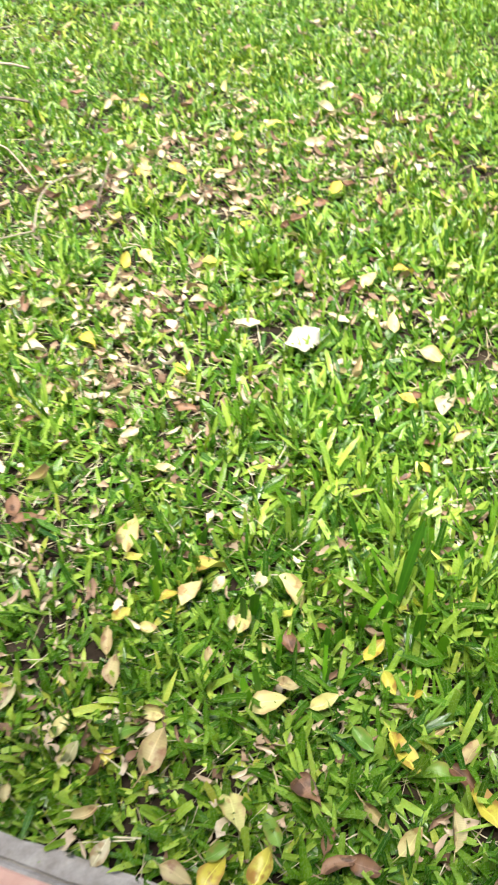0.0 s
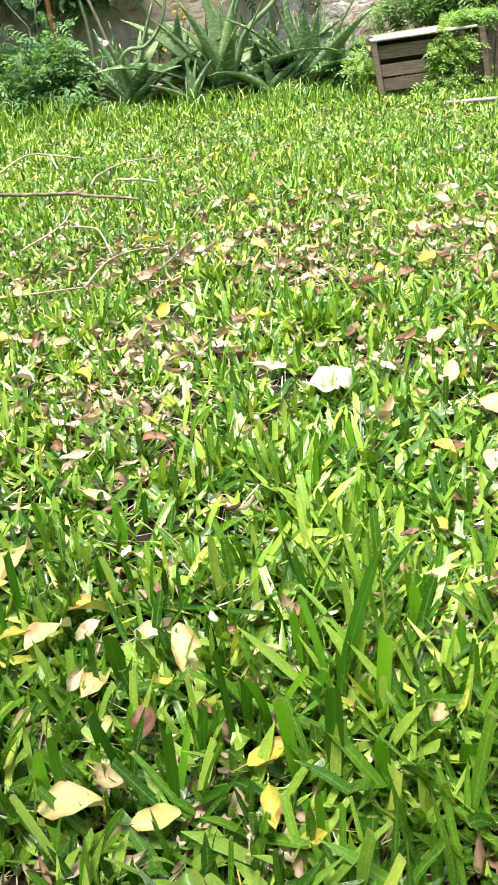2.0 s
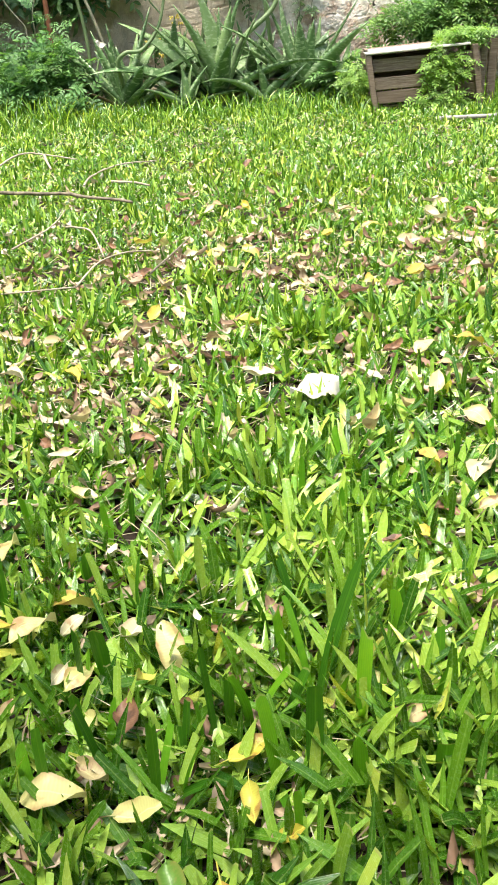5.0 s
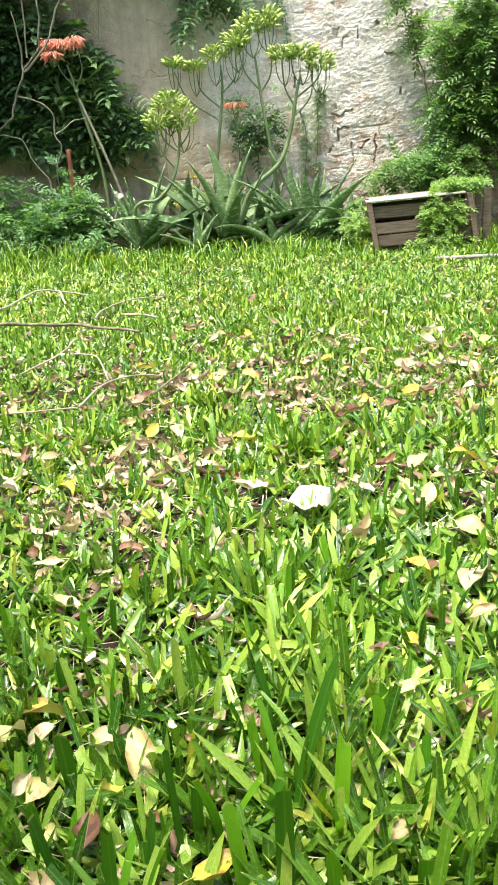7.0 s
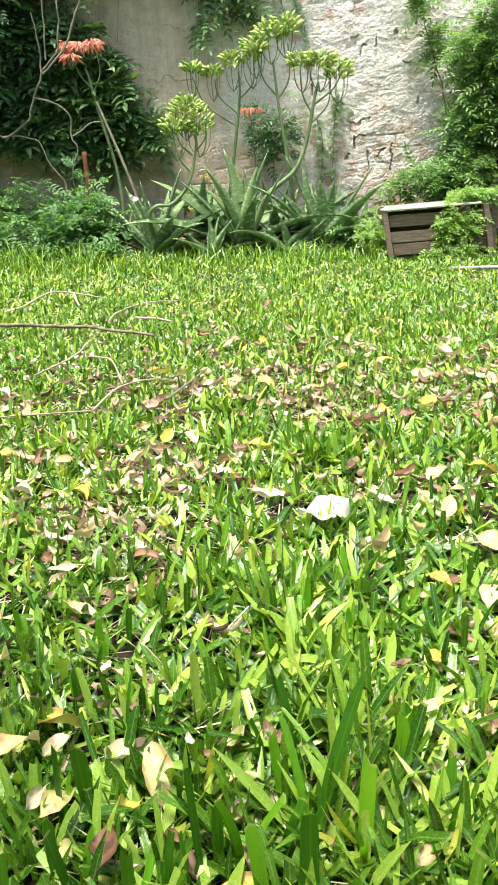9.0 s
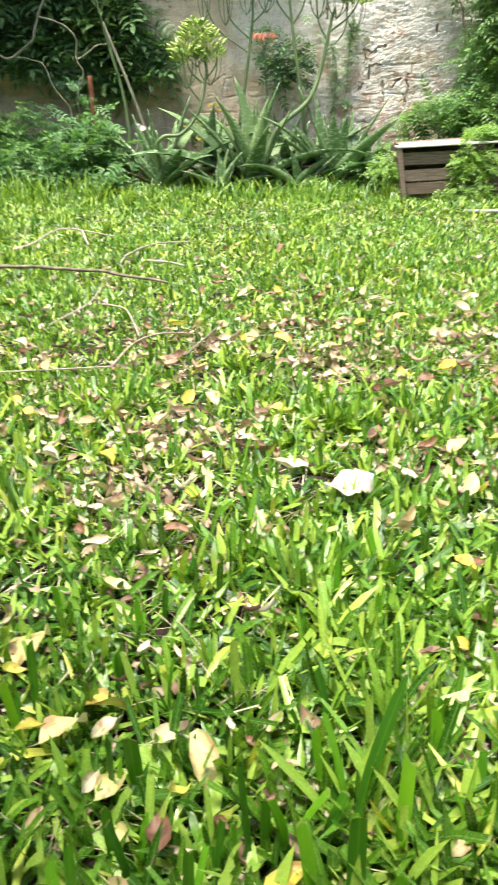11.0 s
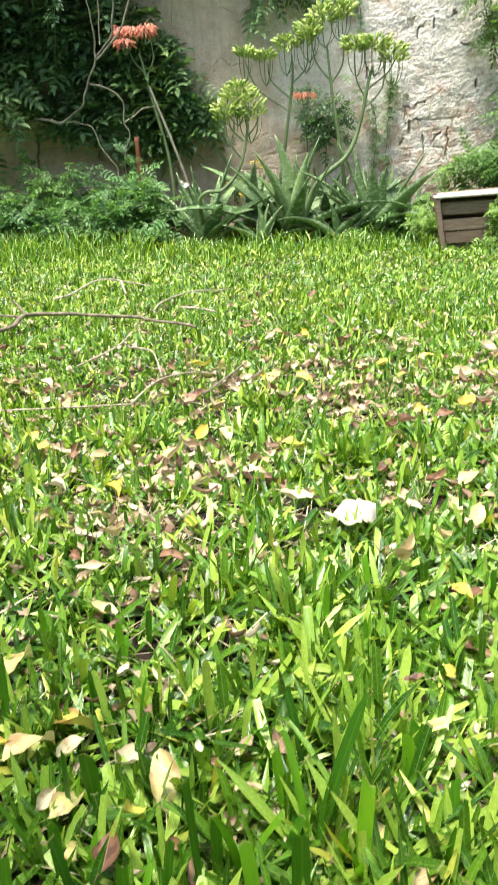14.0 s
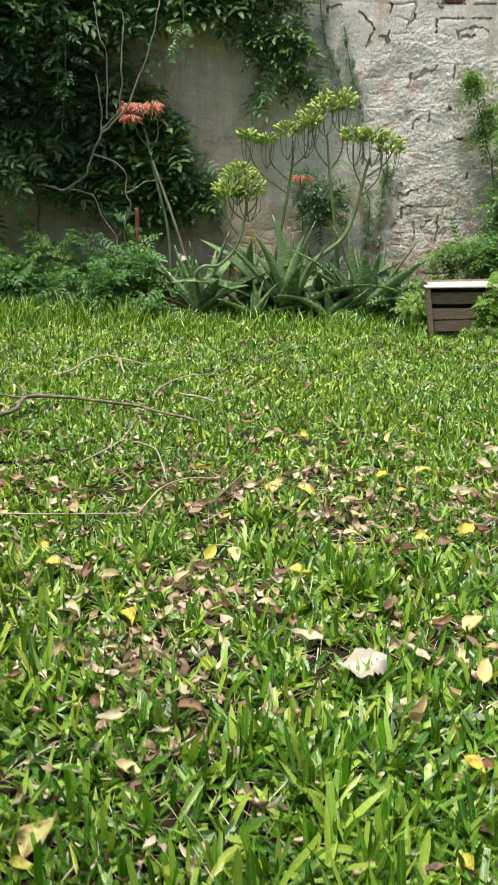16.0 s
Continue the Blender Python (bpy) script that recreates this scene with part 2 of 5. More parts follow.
def masonry(name, brick_show):
    n = Nodes(name)
    geo = n.add("ShaderNodeNewGeometry").outputs["Position"]
    sep = n.add("ShaderNodeSeparateXYZ")
    n.link(geo, sep.inputs[0])

    def wn_(scale, detail=5, rough=0.62, stretch=None):
        k = n.add("ShaderNodeTexNoise")
        k.inputs["Scale"].default_value, k.inputs["Detail"].default_value, k.inputs["Roughness"].default_value = scale, detail, rough
        if stretch:
            mp = n.add("ShaderNodeMapping")
            mp.inputs["Scale"].default_value = stretch
            n.link(geo, mp.inputs[0])
            n.link(mp.outputs[0], k.inputs[0])
        else:
            n.link(geo, k.inputs[0])
        return k.outputs[0]
    fine = wn_(55, 7)
    c = n.ramp(fine, [(0.30, (0.52, 0.475, 0.40)), (0.44, (0.72, 0.675, 0.585)), (0.58, (0.81, 0.775, 0.69)), (0.75, (0.86, 0.835, 0.76))])
    # lime wash worn down to bare brick
    low = n.math("MULTIPLY", n.math("SUBTRACT", 1.0, n.math("MINIMUM", sep.outputs[2], 1.0)), 0.16)
    worn = n.ramp(n.math("ADD", wn_(9, 7, 0.7), low), [(brick_show, (0, 0, 0)), (brick_show + 0.1, (0.8, 0.8, 0.8))])
    c = n.mix(worn, c, n.ramp(wn_(30), [(0.3, (0.40, 0.26, 0.18)), (0.7, (0.58, 0.42, 0.31))]))
    # bare tan plaster with an uneven border; its darker tone is partly vine shade
    edge = n.math("ADD", n.math("ADD", n.math("MULTIPLY", sep.outputs[0], -0.9), n.math("MULTIPLY", sep.outputs[2], -0.35)), n.math("MULTIPLY", wn_(3.5, 6), 1.5))
    grey = n.ramp(edge, [(0.42, (0, 0, 0)), (0.72, (0.9, 0.9, 0.9))])
    c = n.mix(grey, c, n.ramp(wn_(16, 7), [(0.25, (0.46, 0.36, 0.24)), (0.45, (0.66, 0.54, 0.38)), (0.7, (0.80, 0.69, 0.52))]))
    # rain streaks and algae
    st = n.ramp(wn_(6, 5, 0.6, (2.2, 1, 0.25)), [(0.52, (0, 0, 0)), (0.72, (0.65, 0.65, 0.65))])
    c = n.mix(st, c, (0.48, 0.42, 0.31))
    oc = n.ramp(wn_(4, 5), [(0.60, (0, 0, 0)), (0.72, (0.6, 0.6, 0.6))])
    c = n.mix(oc, c, (0.55, 0.40, 0.22))
    n.bump(n.math("ADD", wn_(60, 6, 0.75), n.math("MULTIPLY", wn_(160, 4, 0.7), 0.5)), 0.6, 0.010)
    return n.done(c, 0.93, 0.2)


M["wall"] = masonry("limewashed_masonry", 0.55)
M["brick"] = masonry("limewashed_brick", 0.58)

n = Nodes("plain_plaster")
c = n.ramp(n.noise(3, 6), [(0.3, (0.45, 0.42, 0.37)), (0.7, (0.58, 0.55, 0.5))])
n.bump(n.noise(60, 6), 0.4, 0.006)
M["plaster"] = n.done(c, 0.9, 0.2)

n = Nodes("red_paint")
c = n.ramp(n.noise(5, 7, 0.7), [(0.3, (0.40, 0.135, 0.10)), (0.6, (0.50, 0.18, 0.13)), (0.8, (0.56, 0.24, 0.18))])
n.bump(n.noise(80, 5), 0.25, 0.004)
M["red"] = n.done(c, 0.8, 0.3)

n = Nodes("bare_red_brick")
c = n.ramp(n.noise(60, 6, 0.7), [(0.3, (0.11, 0.035, 0.024)), (0.7, (0.20, 0.07, 0.048))])
n.bump(n.noise(140, 5), 0.5, 0.004)
M["bare_brick"] = n.done(c, 0.9, 0.2)

n = Nodes("terracotta_tile")
c = n.ramp(n.noise(22, 7, 0.65, "Object"), [(0.3, (0.46, 0.25, 0.19)), (0.7, (0.62, 0.40, 0.32))])
c = n.mix(n.math("MULTIPLY", n.each(), 0.4), c, (0.64, 0.46, 0.39))
n.bump(n.noise(120, 5), 0.3, 0.003)
M["tile"] = n.done(c, 0.75, 0.3)

n = Nodes("concrete")
c = n.ramp(n.noise(30, 8, 0.7), [(0.3, (0.20, 0.185, 0.165)), (0.7, (0.42, 0.40, 0.37))])
n.bump(n.noise(110, 6), 0.5, 0.005)
M["concrete"] = n.done(c, 0.9, 0.2)

n = Nodes("aloe_leaf")
a = n.noise(46, 3, 0.5, stretch=(1.0, 0.6, 1.6))
c = n.ramp(n.each(), [(0.0, (0.075, 0.155, 0.05)), (0.6, (0.15, 0.26, 0.095)), (1.0, (0.25, 0.37, 0.14))])
c = n.mix(n.ramp(a, [(0.535, (0, 0, 0)), (0.59, (0.75, 0.75, 0.75))]), c, (0.34, 0.44, 0.25))
M["aloe"] = n.done(c, 0.42, 0.5, through_light=0.06)

M["withered"] = Nodes("withered_aloe").done((0.17, 0.125, 0.075), 0.8, 0.2)

n = Nodes("aloe_stalk")
c = n.ramp(n.noise(20, 4, stretch=(1, 1, 0.3)), [(0.3, (0.07, 0.125, 0.045)), (0.7, (0.20, 0.27, 0.12))])
M["stalk"] = n.done(c, 0.5, 0.4)
n = Nodes("aloe_pods")
c = n.ramp(n.each(), [(0.0, (0.26, 0.42, 0.08)), (0.5, (0.45, 0.58, 0.15)), (1.0, (0.64, 0.71, 0.28))])
M["pod"] = n.done(c, 0.42, 0.4, through_light=0.25)
n = Nodes("coral_flower")
c = n.ramp(n.each(), [(0.0, (0.90, 0.40, 0.27)), (0.6, (0.94, 0.53, 0.39)), (1.0, (0.95, 0.66, 0.52))])
M["coral"] = n.done(c, 0.5, 0.35, through_light=0.5)
n = Nodes("yellow_flower")
M["yellow_flower"] = n.done(n.ramp(n.island(), [(0.0, (0.72, 0.55, 0.08)), (1.0, (0.82, 0.70, 0.2))]), 0.5, 0.3, through_light=0.3)
n = Nodes("rust_stake")
c = n.ramp(n.noise(30, 6), [(0.3, (0.20, 0.075, 0.04)), (0.7, (0.36, 0.15, 0.08))])
M["stake"] = n.done(c, 0.85, 0.2)

# ---- building helpers ----
rng = np.random.default_rng(7)


def mesh_np(name, verts, quads, mat, smooth=True, uv=None):
    """A mesh from arrays of corners and of four-cornered faces."""
    verts, quads = np.asarray(verts, np.float32), np.asarray(quads, np.int32)
    me = bpy.data.meshes.new(name)
    me.vertices.add(len(verts))
    me.vertices.foreach_set("co", verts.ravel())
    me.loops.add(quads.size)
    me.loops.foreach_set("vertex_index", quads.ravel())
    me.polygons.add(len(quads))
    me.polygons.foreach_set("loop_start", np.arange(0, quads.size, 4, dtype=np.int32))
    me.polygons.foreach_set("use_smooth", np.full(len(quads), smooth))
    me.update(calc_edges=True)
    if uv is not None:
        me.uv_layers.new(name="blade").data.foreach_set("uv", np.asarray(uv, np.float32)[quads.ravel()].ravel())
    me.validate()
    me.materials.append(mat)
    return me


def child(name, me, parent, label=""):
    ob = new(name, me)
    ob.parent = parent
    return tagged(ob, label)


def part(name, bm, mat, parent, label="", smooth=False):
    me = bpy.data.meshes.new(name)
    bm.to_mesh(me)
    bm.free()
    for f in me.polygons:
        f.use_smooth = smooth
    me.materials.append(mat)
    return child(name, me, parent, label) if parent else tagged(new(name, me), label)


def box(bm, lo, hi, m=None, bevel=0.0, seg=1):
    """A bevelled block between two corners, added to bm."""
    r = bmesh.ops.create_cube(bm, size=1.0)
    lo, hi = Vector(lo), Vector(hi)
    s = Matrix.Diagonal((*(hi - lo), 1))
    bmesh.ops.transform(bm, matrix=(m or Matrix()) @ Matrix.Translation((lo + hi) / 2) @ s, verts=r["verts"])
    if bevel:
        edges = list({e for v in r["verts"] for e in v.link_edges})
        bmesh.ops.bevel(bm, geom=edges, offset=bevel, segments=seg, affect="EDGES")


def spline(points, steps=6):
    """A smooth line through points."""
    p = [Vector(q) for q in points]
    if len(p) < 3:
        return [p[0].lerp(p[-1], k / steps) for k in range(steps + 1)]
    p = [2 * p[0] - p[1]] + p + [2 * p[-1] - p[-2]]
    out = []
    for k in range(1, len(p) - 2):
        for j in range(steps):
            t = j / steps
            a, b, c, d = p[k - 1:k + 3]
            out.append(0.5 * (2 * b + (c - a) * t + (2 * a - 5 * b + 4 * c - d) * t * t + (3 * b - a - 3 * c + d) * t ** 3))
    return out + [p[-2]]


def tube(points, r0, r1, sides=7, steps=6, wobble=0.0, seed=0, kink=0.0):
    """Corners and faces of a tapered round stem along a line."""
    line = spline(points, steps)
    g = np.random.default_rng(seed)
    line = [q + Vector(noise.noise_vector(q * 14)) * r0 * kink for q in line]
    verts, quads = [], []
    for i, q in enumerate(line):
        d = (line[min(i + 1, len(line) - 1)] - line[max(i - 1, 0)]).normalized()
        s = d.cross(Vector((0.3, 0.9, 0.31))).normalized()
        u = s.cross(d)
        t = i / (len(line) - 1)
        for k in range(sides):
            r = (r0 + (r1 - r0) * t) * (1 + wobble * g.uniform(-1, 1))
            an = 2 * math.pi * k / sides
            verts.append(q + s * math.cos(an) * r + u * math.sin(an) * r)
        if i:
            b = (i - 1) * sides
            for k in range(sides):
                k2 = (k + 1) % sides
                quads.append((b + k, b + k2, b + sides + k2, b + sides + k))
    # ends closed by a point
    for ring, flip in ((0, True), (len(line) - 1, False)):
        c = len(verts)
        verts.append(line[ring])
        for k in range(0, sides):
            k2 = (k + 1) % sides
            q = (ring * sides + k, ring * sides + k2, c, c)
            quads.append(q)
    return np.array([tuple(v) for v in verts]), quads


def tubes_mesh(name, lines, mat, sides=7, wobble=0.06, kink=0.0):
    """Several stems joined in one mesh. lines: (points, r0, r1)."""
    me = bpy.data.meshes.new(name)
    vs, fs, b = [], [], 0
    for i, (pts, r0, r1) in enumerate(lines):
        v, q = tube(pts, r0, r1, sides, 6, wobble, i, kink)
        vs += [tuple(k) for k in v]
        fs += [tuple(dict.fromkeys(j + b for j in f)) for f in q]
        b += len(v)
    me.from_pydata(vs, [], fs)
    for f in me.polygons:
        f.use_smooth = True
    me.materials.append(mat)
    return me


def frames(d, up):
    """Turns that carry x along d and z towards up, row by row."""
    d = d / np.linalg.norm(d, axis=1, keepdims=True)
    y = np.cross(up, d)
    y /= np.maximum(np.linalg.norm(y, axis=1, keepdims=True), 1e-6)
    z = np.cross(d, y)
    return np.stack([d, y, z], axis=2)


def scatter(template, where, turn, size):
    """Copies of a template (corners, faces), baked into one pair of arrays."""
    tv, tq = template
    n = len(where)
    v = np.einsum("nij,kj->nki", turn, tv) * size[:, None, None] + where[:, None, :]
    q = tq[None] + (np.arange(n) * len(tv))[:, None, None]
    return v.reshape(-1, 3), q.reshape(-1, 4)


def join(pairs):
    """Several sets of corners, faces and, where given, blade coordinates as one."""
    out, b = [], 0
    for one in pairs:
        out.append((one[0], np.asarray(one[1]) + b, *one[2:]))
        b += len(one[0])
    return tuple(np.concatenate(k) for k in zip(*out))


def blades(base, length, width, head, lean, curl, segs=3, fold=True, blunt=0.3):
    """Grass blades as strips: base points, sizes, the way they lean, how far, and how they arch over."""
    n = len(base)
    rows = segs + 1
    s = np.linspace(0, 1, rows)
    th = lean[:, None] + curl[:, None] * s[None]
    step = length[:, None] / segs
    dh = np.concatenate([np.zeros((n, 1)), np.cumsum(np.sin(th[:, :-1]) * step, 1)], 1)
    dz = np.concatenate([np.zeros((n, 1)), np.cumsum(np.cos(th[:, :-1]) * step, 1)], 1)
    hx, hy = np.cos(head), np.sin(head)
    mid = np.stack([base[:, 0:1] + hx[:, None] * dh, base[:, 1:2] + hy[:, None] * dh, base[:, 2:3] + np.maximum(dz, -0.0)], 2)
    cut = rng.random(n) < blunt
    tip = np.where(cut, 0.78, 0.06)
    prof = np.where(s[None] < 0.99, np.minimum(0.55 + 0.9 * s, 1.0)[None] * (1 - np.where(cut, 0.12, 0.38)[:, None] * s[None] ** 3), tip[:, None])
    tw = rng.uniform(-0.9, 0.9, n)
    sx, sy, sz = -hy * np.cos(tw), hx * np.cos(tw), np.sin(tw)
    side = np.stack([sx, sy, sz], 1)[:, None, :] * (width[:, None] * prof * 0.5)[:, :, None]
    if fold:
        nrm = np.stack([-np.cos(th) * hx[:, None], -np.cos(th) * hy[:, None], np.sin(th)], 2)
        dip = nrm * (width[:, None] * prof * -0.16)[:, :, None]
        v = np.stack([mid - side, mid + dip, mid + side], 2).reshape(n, rows * 3, 3)
        v[:, -3:, 2] += np.where(cut, 1, 0)[:, None] * rng.uniform(-0.35, 0.35, (n, 3)) * width[:, None]
        f = [(3 * i + k, 3 * i + k + 1, 3 * i + k + 4, 3 * i + k + 3) for i in range(segs) for k in (0, 1)]
        uv = np.stack([np.tile((0.0, 0.5, 1.0), rows), np.repeat(s, 3)], 1)
    else:
        v = np.stack([mid - side, mid + side], 2).reshape(n, rows * 2, 3)
        f = [(2 * i, 2 * i + 1, 2 * i + 3, 2 * i + 2) for i in range(segs)]
        uv = np.stack([np.tile((0.0, 1.0), rows), np.repeat(s, 2)], 1)
    q = np.array(f)[None] + (np.arange(n) * v.shape[1])[:, None, None]
    return v.reshape(-1, 3), q.reshape(-1, 4), np.tile(uv, (n, 1))


def lumps(x, y, scale, seed=0.0):
    """Smooth uneven values from 0 to 1 over the plan."""
    out = np.zeros_like(x)
    g = np.random.default_rng(int(seed) + 3)
    for k in range(5):
        a, f = g.uniform(0, 6.28), scale * (1.0 + 0.45 * k)
        out += np.sin(f * (x * math.cos(a) + y * math.sin(a)) + g.uniform(0, 6.28)) * np.cos(f * 0.7 * (y * math.cos(a) - x * math.sin(a)) + g.uniform(0, 6.28))
    return 0.5 + 0.5 * np.tanh(out * 0.55)


# ---- ground, walls and paving ----
KERB = np.array((-0.507, 0.224))
KERB_U = np.array((0.836, -0.549))
KERB_N = np.array((0.549, 0.836))
WALL_Y = 5.43


def lawn_side(x, y):
    """How far a place lies from the paving's edge, towards the lawn."""
    return (x - KERB[0]) * KERB_N[0] + (y - KERB[1]) * KERB_N[1]


axis_x = np.concatenate([[-80, -30, -12, -6], np.linspace(-3, 2.6, 94), [6, 12, 30, 80]])
axis_y = np.concatenate([[-80, -30, -10, -4], np.linspace(-0.6, 5.6, 104), [12, 30, 80]])
gx, gy = np.meshgrid(axis_x, axis_y)
gz = (lumps(gx, gy, 3.0) - 0.5) * 0.016 + (lumps(gx, gy, 17.0, 5) - 0.5) * 0.012 - 0.008
gz = np.where(lawn_side(gx, gy) < 0.05, -0.02, gz)
nx, ny = len(axis_x), len(axis_y)
idx = np.arange(nx * ny).reshape(ny, nx)
quads = np.stack([idx[:-1, :-1], idx[:-1, 1:], idx[1:, 1:], idx[1:, :-1]], -1).reshape(-1, 4)
ground = new("ground", mesh_np("ground", np.stack([gx, gy, gz], -1).reshape(-1, 3), quads, M["soil"]))
tagged(ground, "dark garden soil under the lawn", "ground", kind="structure")

# boundary wall of lime-washed brick: a thick core, an uneven coat and the bricks that stand out of it
bm = bmesh.new()
box(bm, (-7.0, WALL_Y + 0.045, -0.1), (5.0, WALL_Y + 0.30, 2.75), bevel=0.01)
wall = part("wall_north", bm, M["wall"], None)
tagged(wall, "old lime-washed brick boundary wall with worn, crumbling coat", "wall", kind="structure")
COURSE, BRICK_L = 0.0855, 0.27


def joint_depth(x, z):
    """Distance to the nearest joint between bricks, in metres, and the joint's own number."""
    row = np.floor(z / COURSE)
    fz = z / COURSE - row
    xs = x / BRICK_L + 0.5 * (row % 2)
    col = np.floor(xs)
    fx = xs - col
    dz = np.minimum(fz, 1 - fz) * COURSE
    dx = np.minimum(fx, 1 - fx) * BRICK_L
    return dz, dx, row, col


def rough_np(x, z):
    """Craggy values about zero, like trowelled and weathered plaster."""
    out = np.empty(x.size)
    for i, (a, b) in enumerate(zip(x.ravel(), z.ravel())):
        out[i] = noise.fractal((a, 3.7, b), 0.7, 2.1, 3)
    return out.reshape(x.shape)


cx, cz = np.meshgrid(np.concatenate([np.arange(-2.6, -1.05, 0.02), np.arange(-1.05, 1.3, 0.0065), np.arange(1.3, 1.85, 0.02)]), np.arange(0.0, 2.1, 0.0065))
dz, dx, row, col = joint_depth(cx, cz)
slab = rough_np(cx * 12 + 3, cz * 17)
ledge = rough_np(cx * 36 + 5, cz * 46)
rugged = np.clip((cx - 0.05) * 2.0, 0.6, 1.0) * (1 - 0.68 / (1 + np.exp((1.66 + 0.25 * (lumps(cx, cz, 3, 19) - 0.5) - cz) * 30)))
coat = (lumps(cx, cz, 9, 2) - 0.5) * 0.012 + rugged * (0.0030 * np.tanh(slab * 1.6) + 0.0017 * np.tanh(ledge * 1.6) + 0.0024 * rough_np(cx * 88, cz * 95))
coat += rng.uniform(-0.0008, 0.0008, cx.shape)
smooth_coat = 1 / (1 + np.exp(-np.minimum(cx - 0.95, cz - 1.25) * 14))
bare = np.clip((lumps(cx, cz, 6, 21) - 0.25) * 1.6, 0, 1) * (1 - 0.8 * smooth_coat)
wob = (lumps(cx, cz, 14, 61) - 0.5) * 0.035
dz2, dx2, _, _ = joint_depth(cx + wob, cz + 0.6 * wob)
groove = np.exp(-(np.minimum(dz2, dx2) / 0.005) ** 2)
open_joint = np.where(cz > 1.62, 0.013, np.where(cz < 0.85, 0.011, 0.006))
depth = groove * open_joint * bare * np.clip((lumps(cx, cz, 13, 63) - 0.4) * 3, 0.12, 1)
# mortar lost from single joints
key_h = np.sin(row * 91.7 + np.floor((cx / BRICK_L + 0.25 * (row % 2)) * 1.0) * 37.3)
key_v = np.sin(np.round(cx / BRICK_L + 0.5 * (row % 2)) * 53.1 + row * 17.9)
along = cx / BRICK_L + 0.25 * (row % 2)
mid_h = 0.5 + 0.28 * np.sin(row * 12.9 + np.floor(along) * 78.2)
ragged = lumps(cx, cz, 120, 33)
lost_h = (cz > 1.75) & (key_h > 0.95) & (dz < 0.0025 + 0.004 * ragged) & (np.abs(along - np.floor(along) - mid_h) < 0.20 + 0.1 * ragged)
lost_v = (key_v > np.where(cz > 1.7, 0.85, 0.95)) & (dx < 0.003 + 0.004 * ragged) & (lumps(cx, cz, 24, 41) > 0.35)


def crack(points, thick=1.0):
    """Whether a place lies on a wandering crack through the coat."""
    hit = np.zeros(cx.shape, bool)
    wx, wz = cx + (lumps(cx, cz, 26, 51) - 0.5) * 0.045, cz + (lumps(cx, cz, 23, 52) - 0.5) * 0.045
    for (ax, az), (bx, bz) in zip(points, points[1:]):
        t = np.clip(((wx - ax) * (bx - ax) + (wz - az) * (bz - az)) / ((bx - ax) ** 2 + (bz - az) ** 2), 0, 1)
        hit |= np.hypot(wx - ax - t * (bx - ax), wz - az - t * (bz - az)) < (0.0016 + 0.0046 * ragged) * thick
    return hit


# cracks in the courses near the top, and short ones in the rough coat below
for line in (
        ((0.795, 1.934), (0.81, 1.867), (0.851, 1.876)), ((0.945, 1.731), (1.127, 1.745)), ((0.945, 1.731), (0.97, 1.672), (1.05, 1.72)),
        ((0.629, 1.752), (0.668, 1.81)), ((0.486, 1.675), (0.528, 1.675), (0.525, 1.733)), ((0.33, 1.823), (0.429, 1.754), (0.402, 1.646)),
        ((0.432, 1.899), (0.429, 1.957), (0.491, 1.966)), ((0.159, 1.873), (0.201, 1.882)), ((0.52, 1.831), (0.527, 1.898)), ((1.029, 1.979), (1.045, 2.036))):
    lost_v |= crack(line)
for line in (
        ((0.66, 1.425), (0.709, 1.485), (0.824, 1.515)), ((0.617, 1.232), (0.671, 1.232), (0.676, 1.263)), ((0.708, 1.16), (0.745, 1.201)),
        ((0.934, 1.257), (0.936, 1.289)), ((0.993, 1.105), (1.095, 1.113)), ((0.646, 0.715), (0.645, 0.826)), ((0.668, 0.765), (0.768, 0.768)), ((0.60, 0.555), (0.625, 0.585)),
        ((0.661, 0.679), (0.76, 0.689)), ((0.772, 0.488), (0.777, 0.587)), ((0.836, 0.544), (0.854, 0.598)), ((0.917, 0.489), (0.913, 0.642))):
    lost_v |= crack(line, 1.5)
# fine cracks along the courses of the plastered part
old_cracks = np.zeros(cx.shape, bool)
for line in (((-0.62, 1.062), (-0.50, 1.075), (-0.36, 1.058)), ((-0.60, 1.00), (-0.57, 1.04)), ((-0.50, 1.36), (-0.40, 1.345), (-0.33, 1.36)), ((-0.30, 0.62), (-0.18, 0.63)), ((-0.62, 0.86), (-0.52, 0.87))):
    old_cracks |= crack(line) & (ragged > 0.3)
# the hollow round the one bare brick
hollow = (np.abs(cx - 0.905) < 0.062 + 0.012 * ragged) & (np.abs(cz - 1.912) < 0.030 + 0.008 * ragged)
depth = np.where((lost_h | lost_v) & (cx > -0.2), 0.04, depth)
depth = np.where(old_cracks, np.maximum(depth, 0.010), depth)
depth = np.where(hollow, 0.05, depth)
cy = WALL_Y - coat + depth
ny2, nx2 = cx.shape
idx = np.arange(nx2 * ny2).reshape(ny2, nx2)
quads = np.stack([idx[:-1, :-1], idx[:-1, 1:], idx[1:, 1:], idx[1:, :-1]], -1).reshape(-1, 4)
child("coat", mesh_np("coat", np.stack([cx, cy, cz], -1).reshape(-1, 3), quads, M["wall"], smooth=False), wall, "crumbling lime-wash coat over brick")

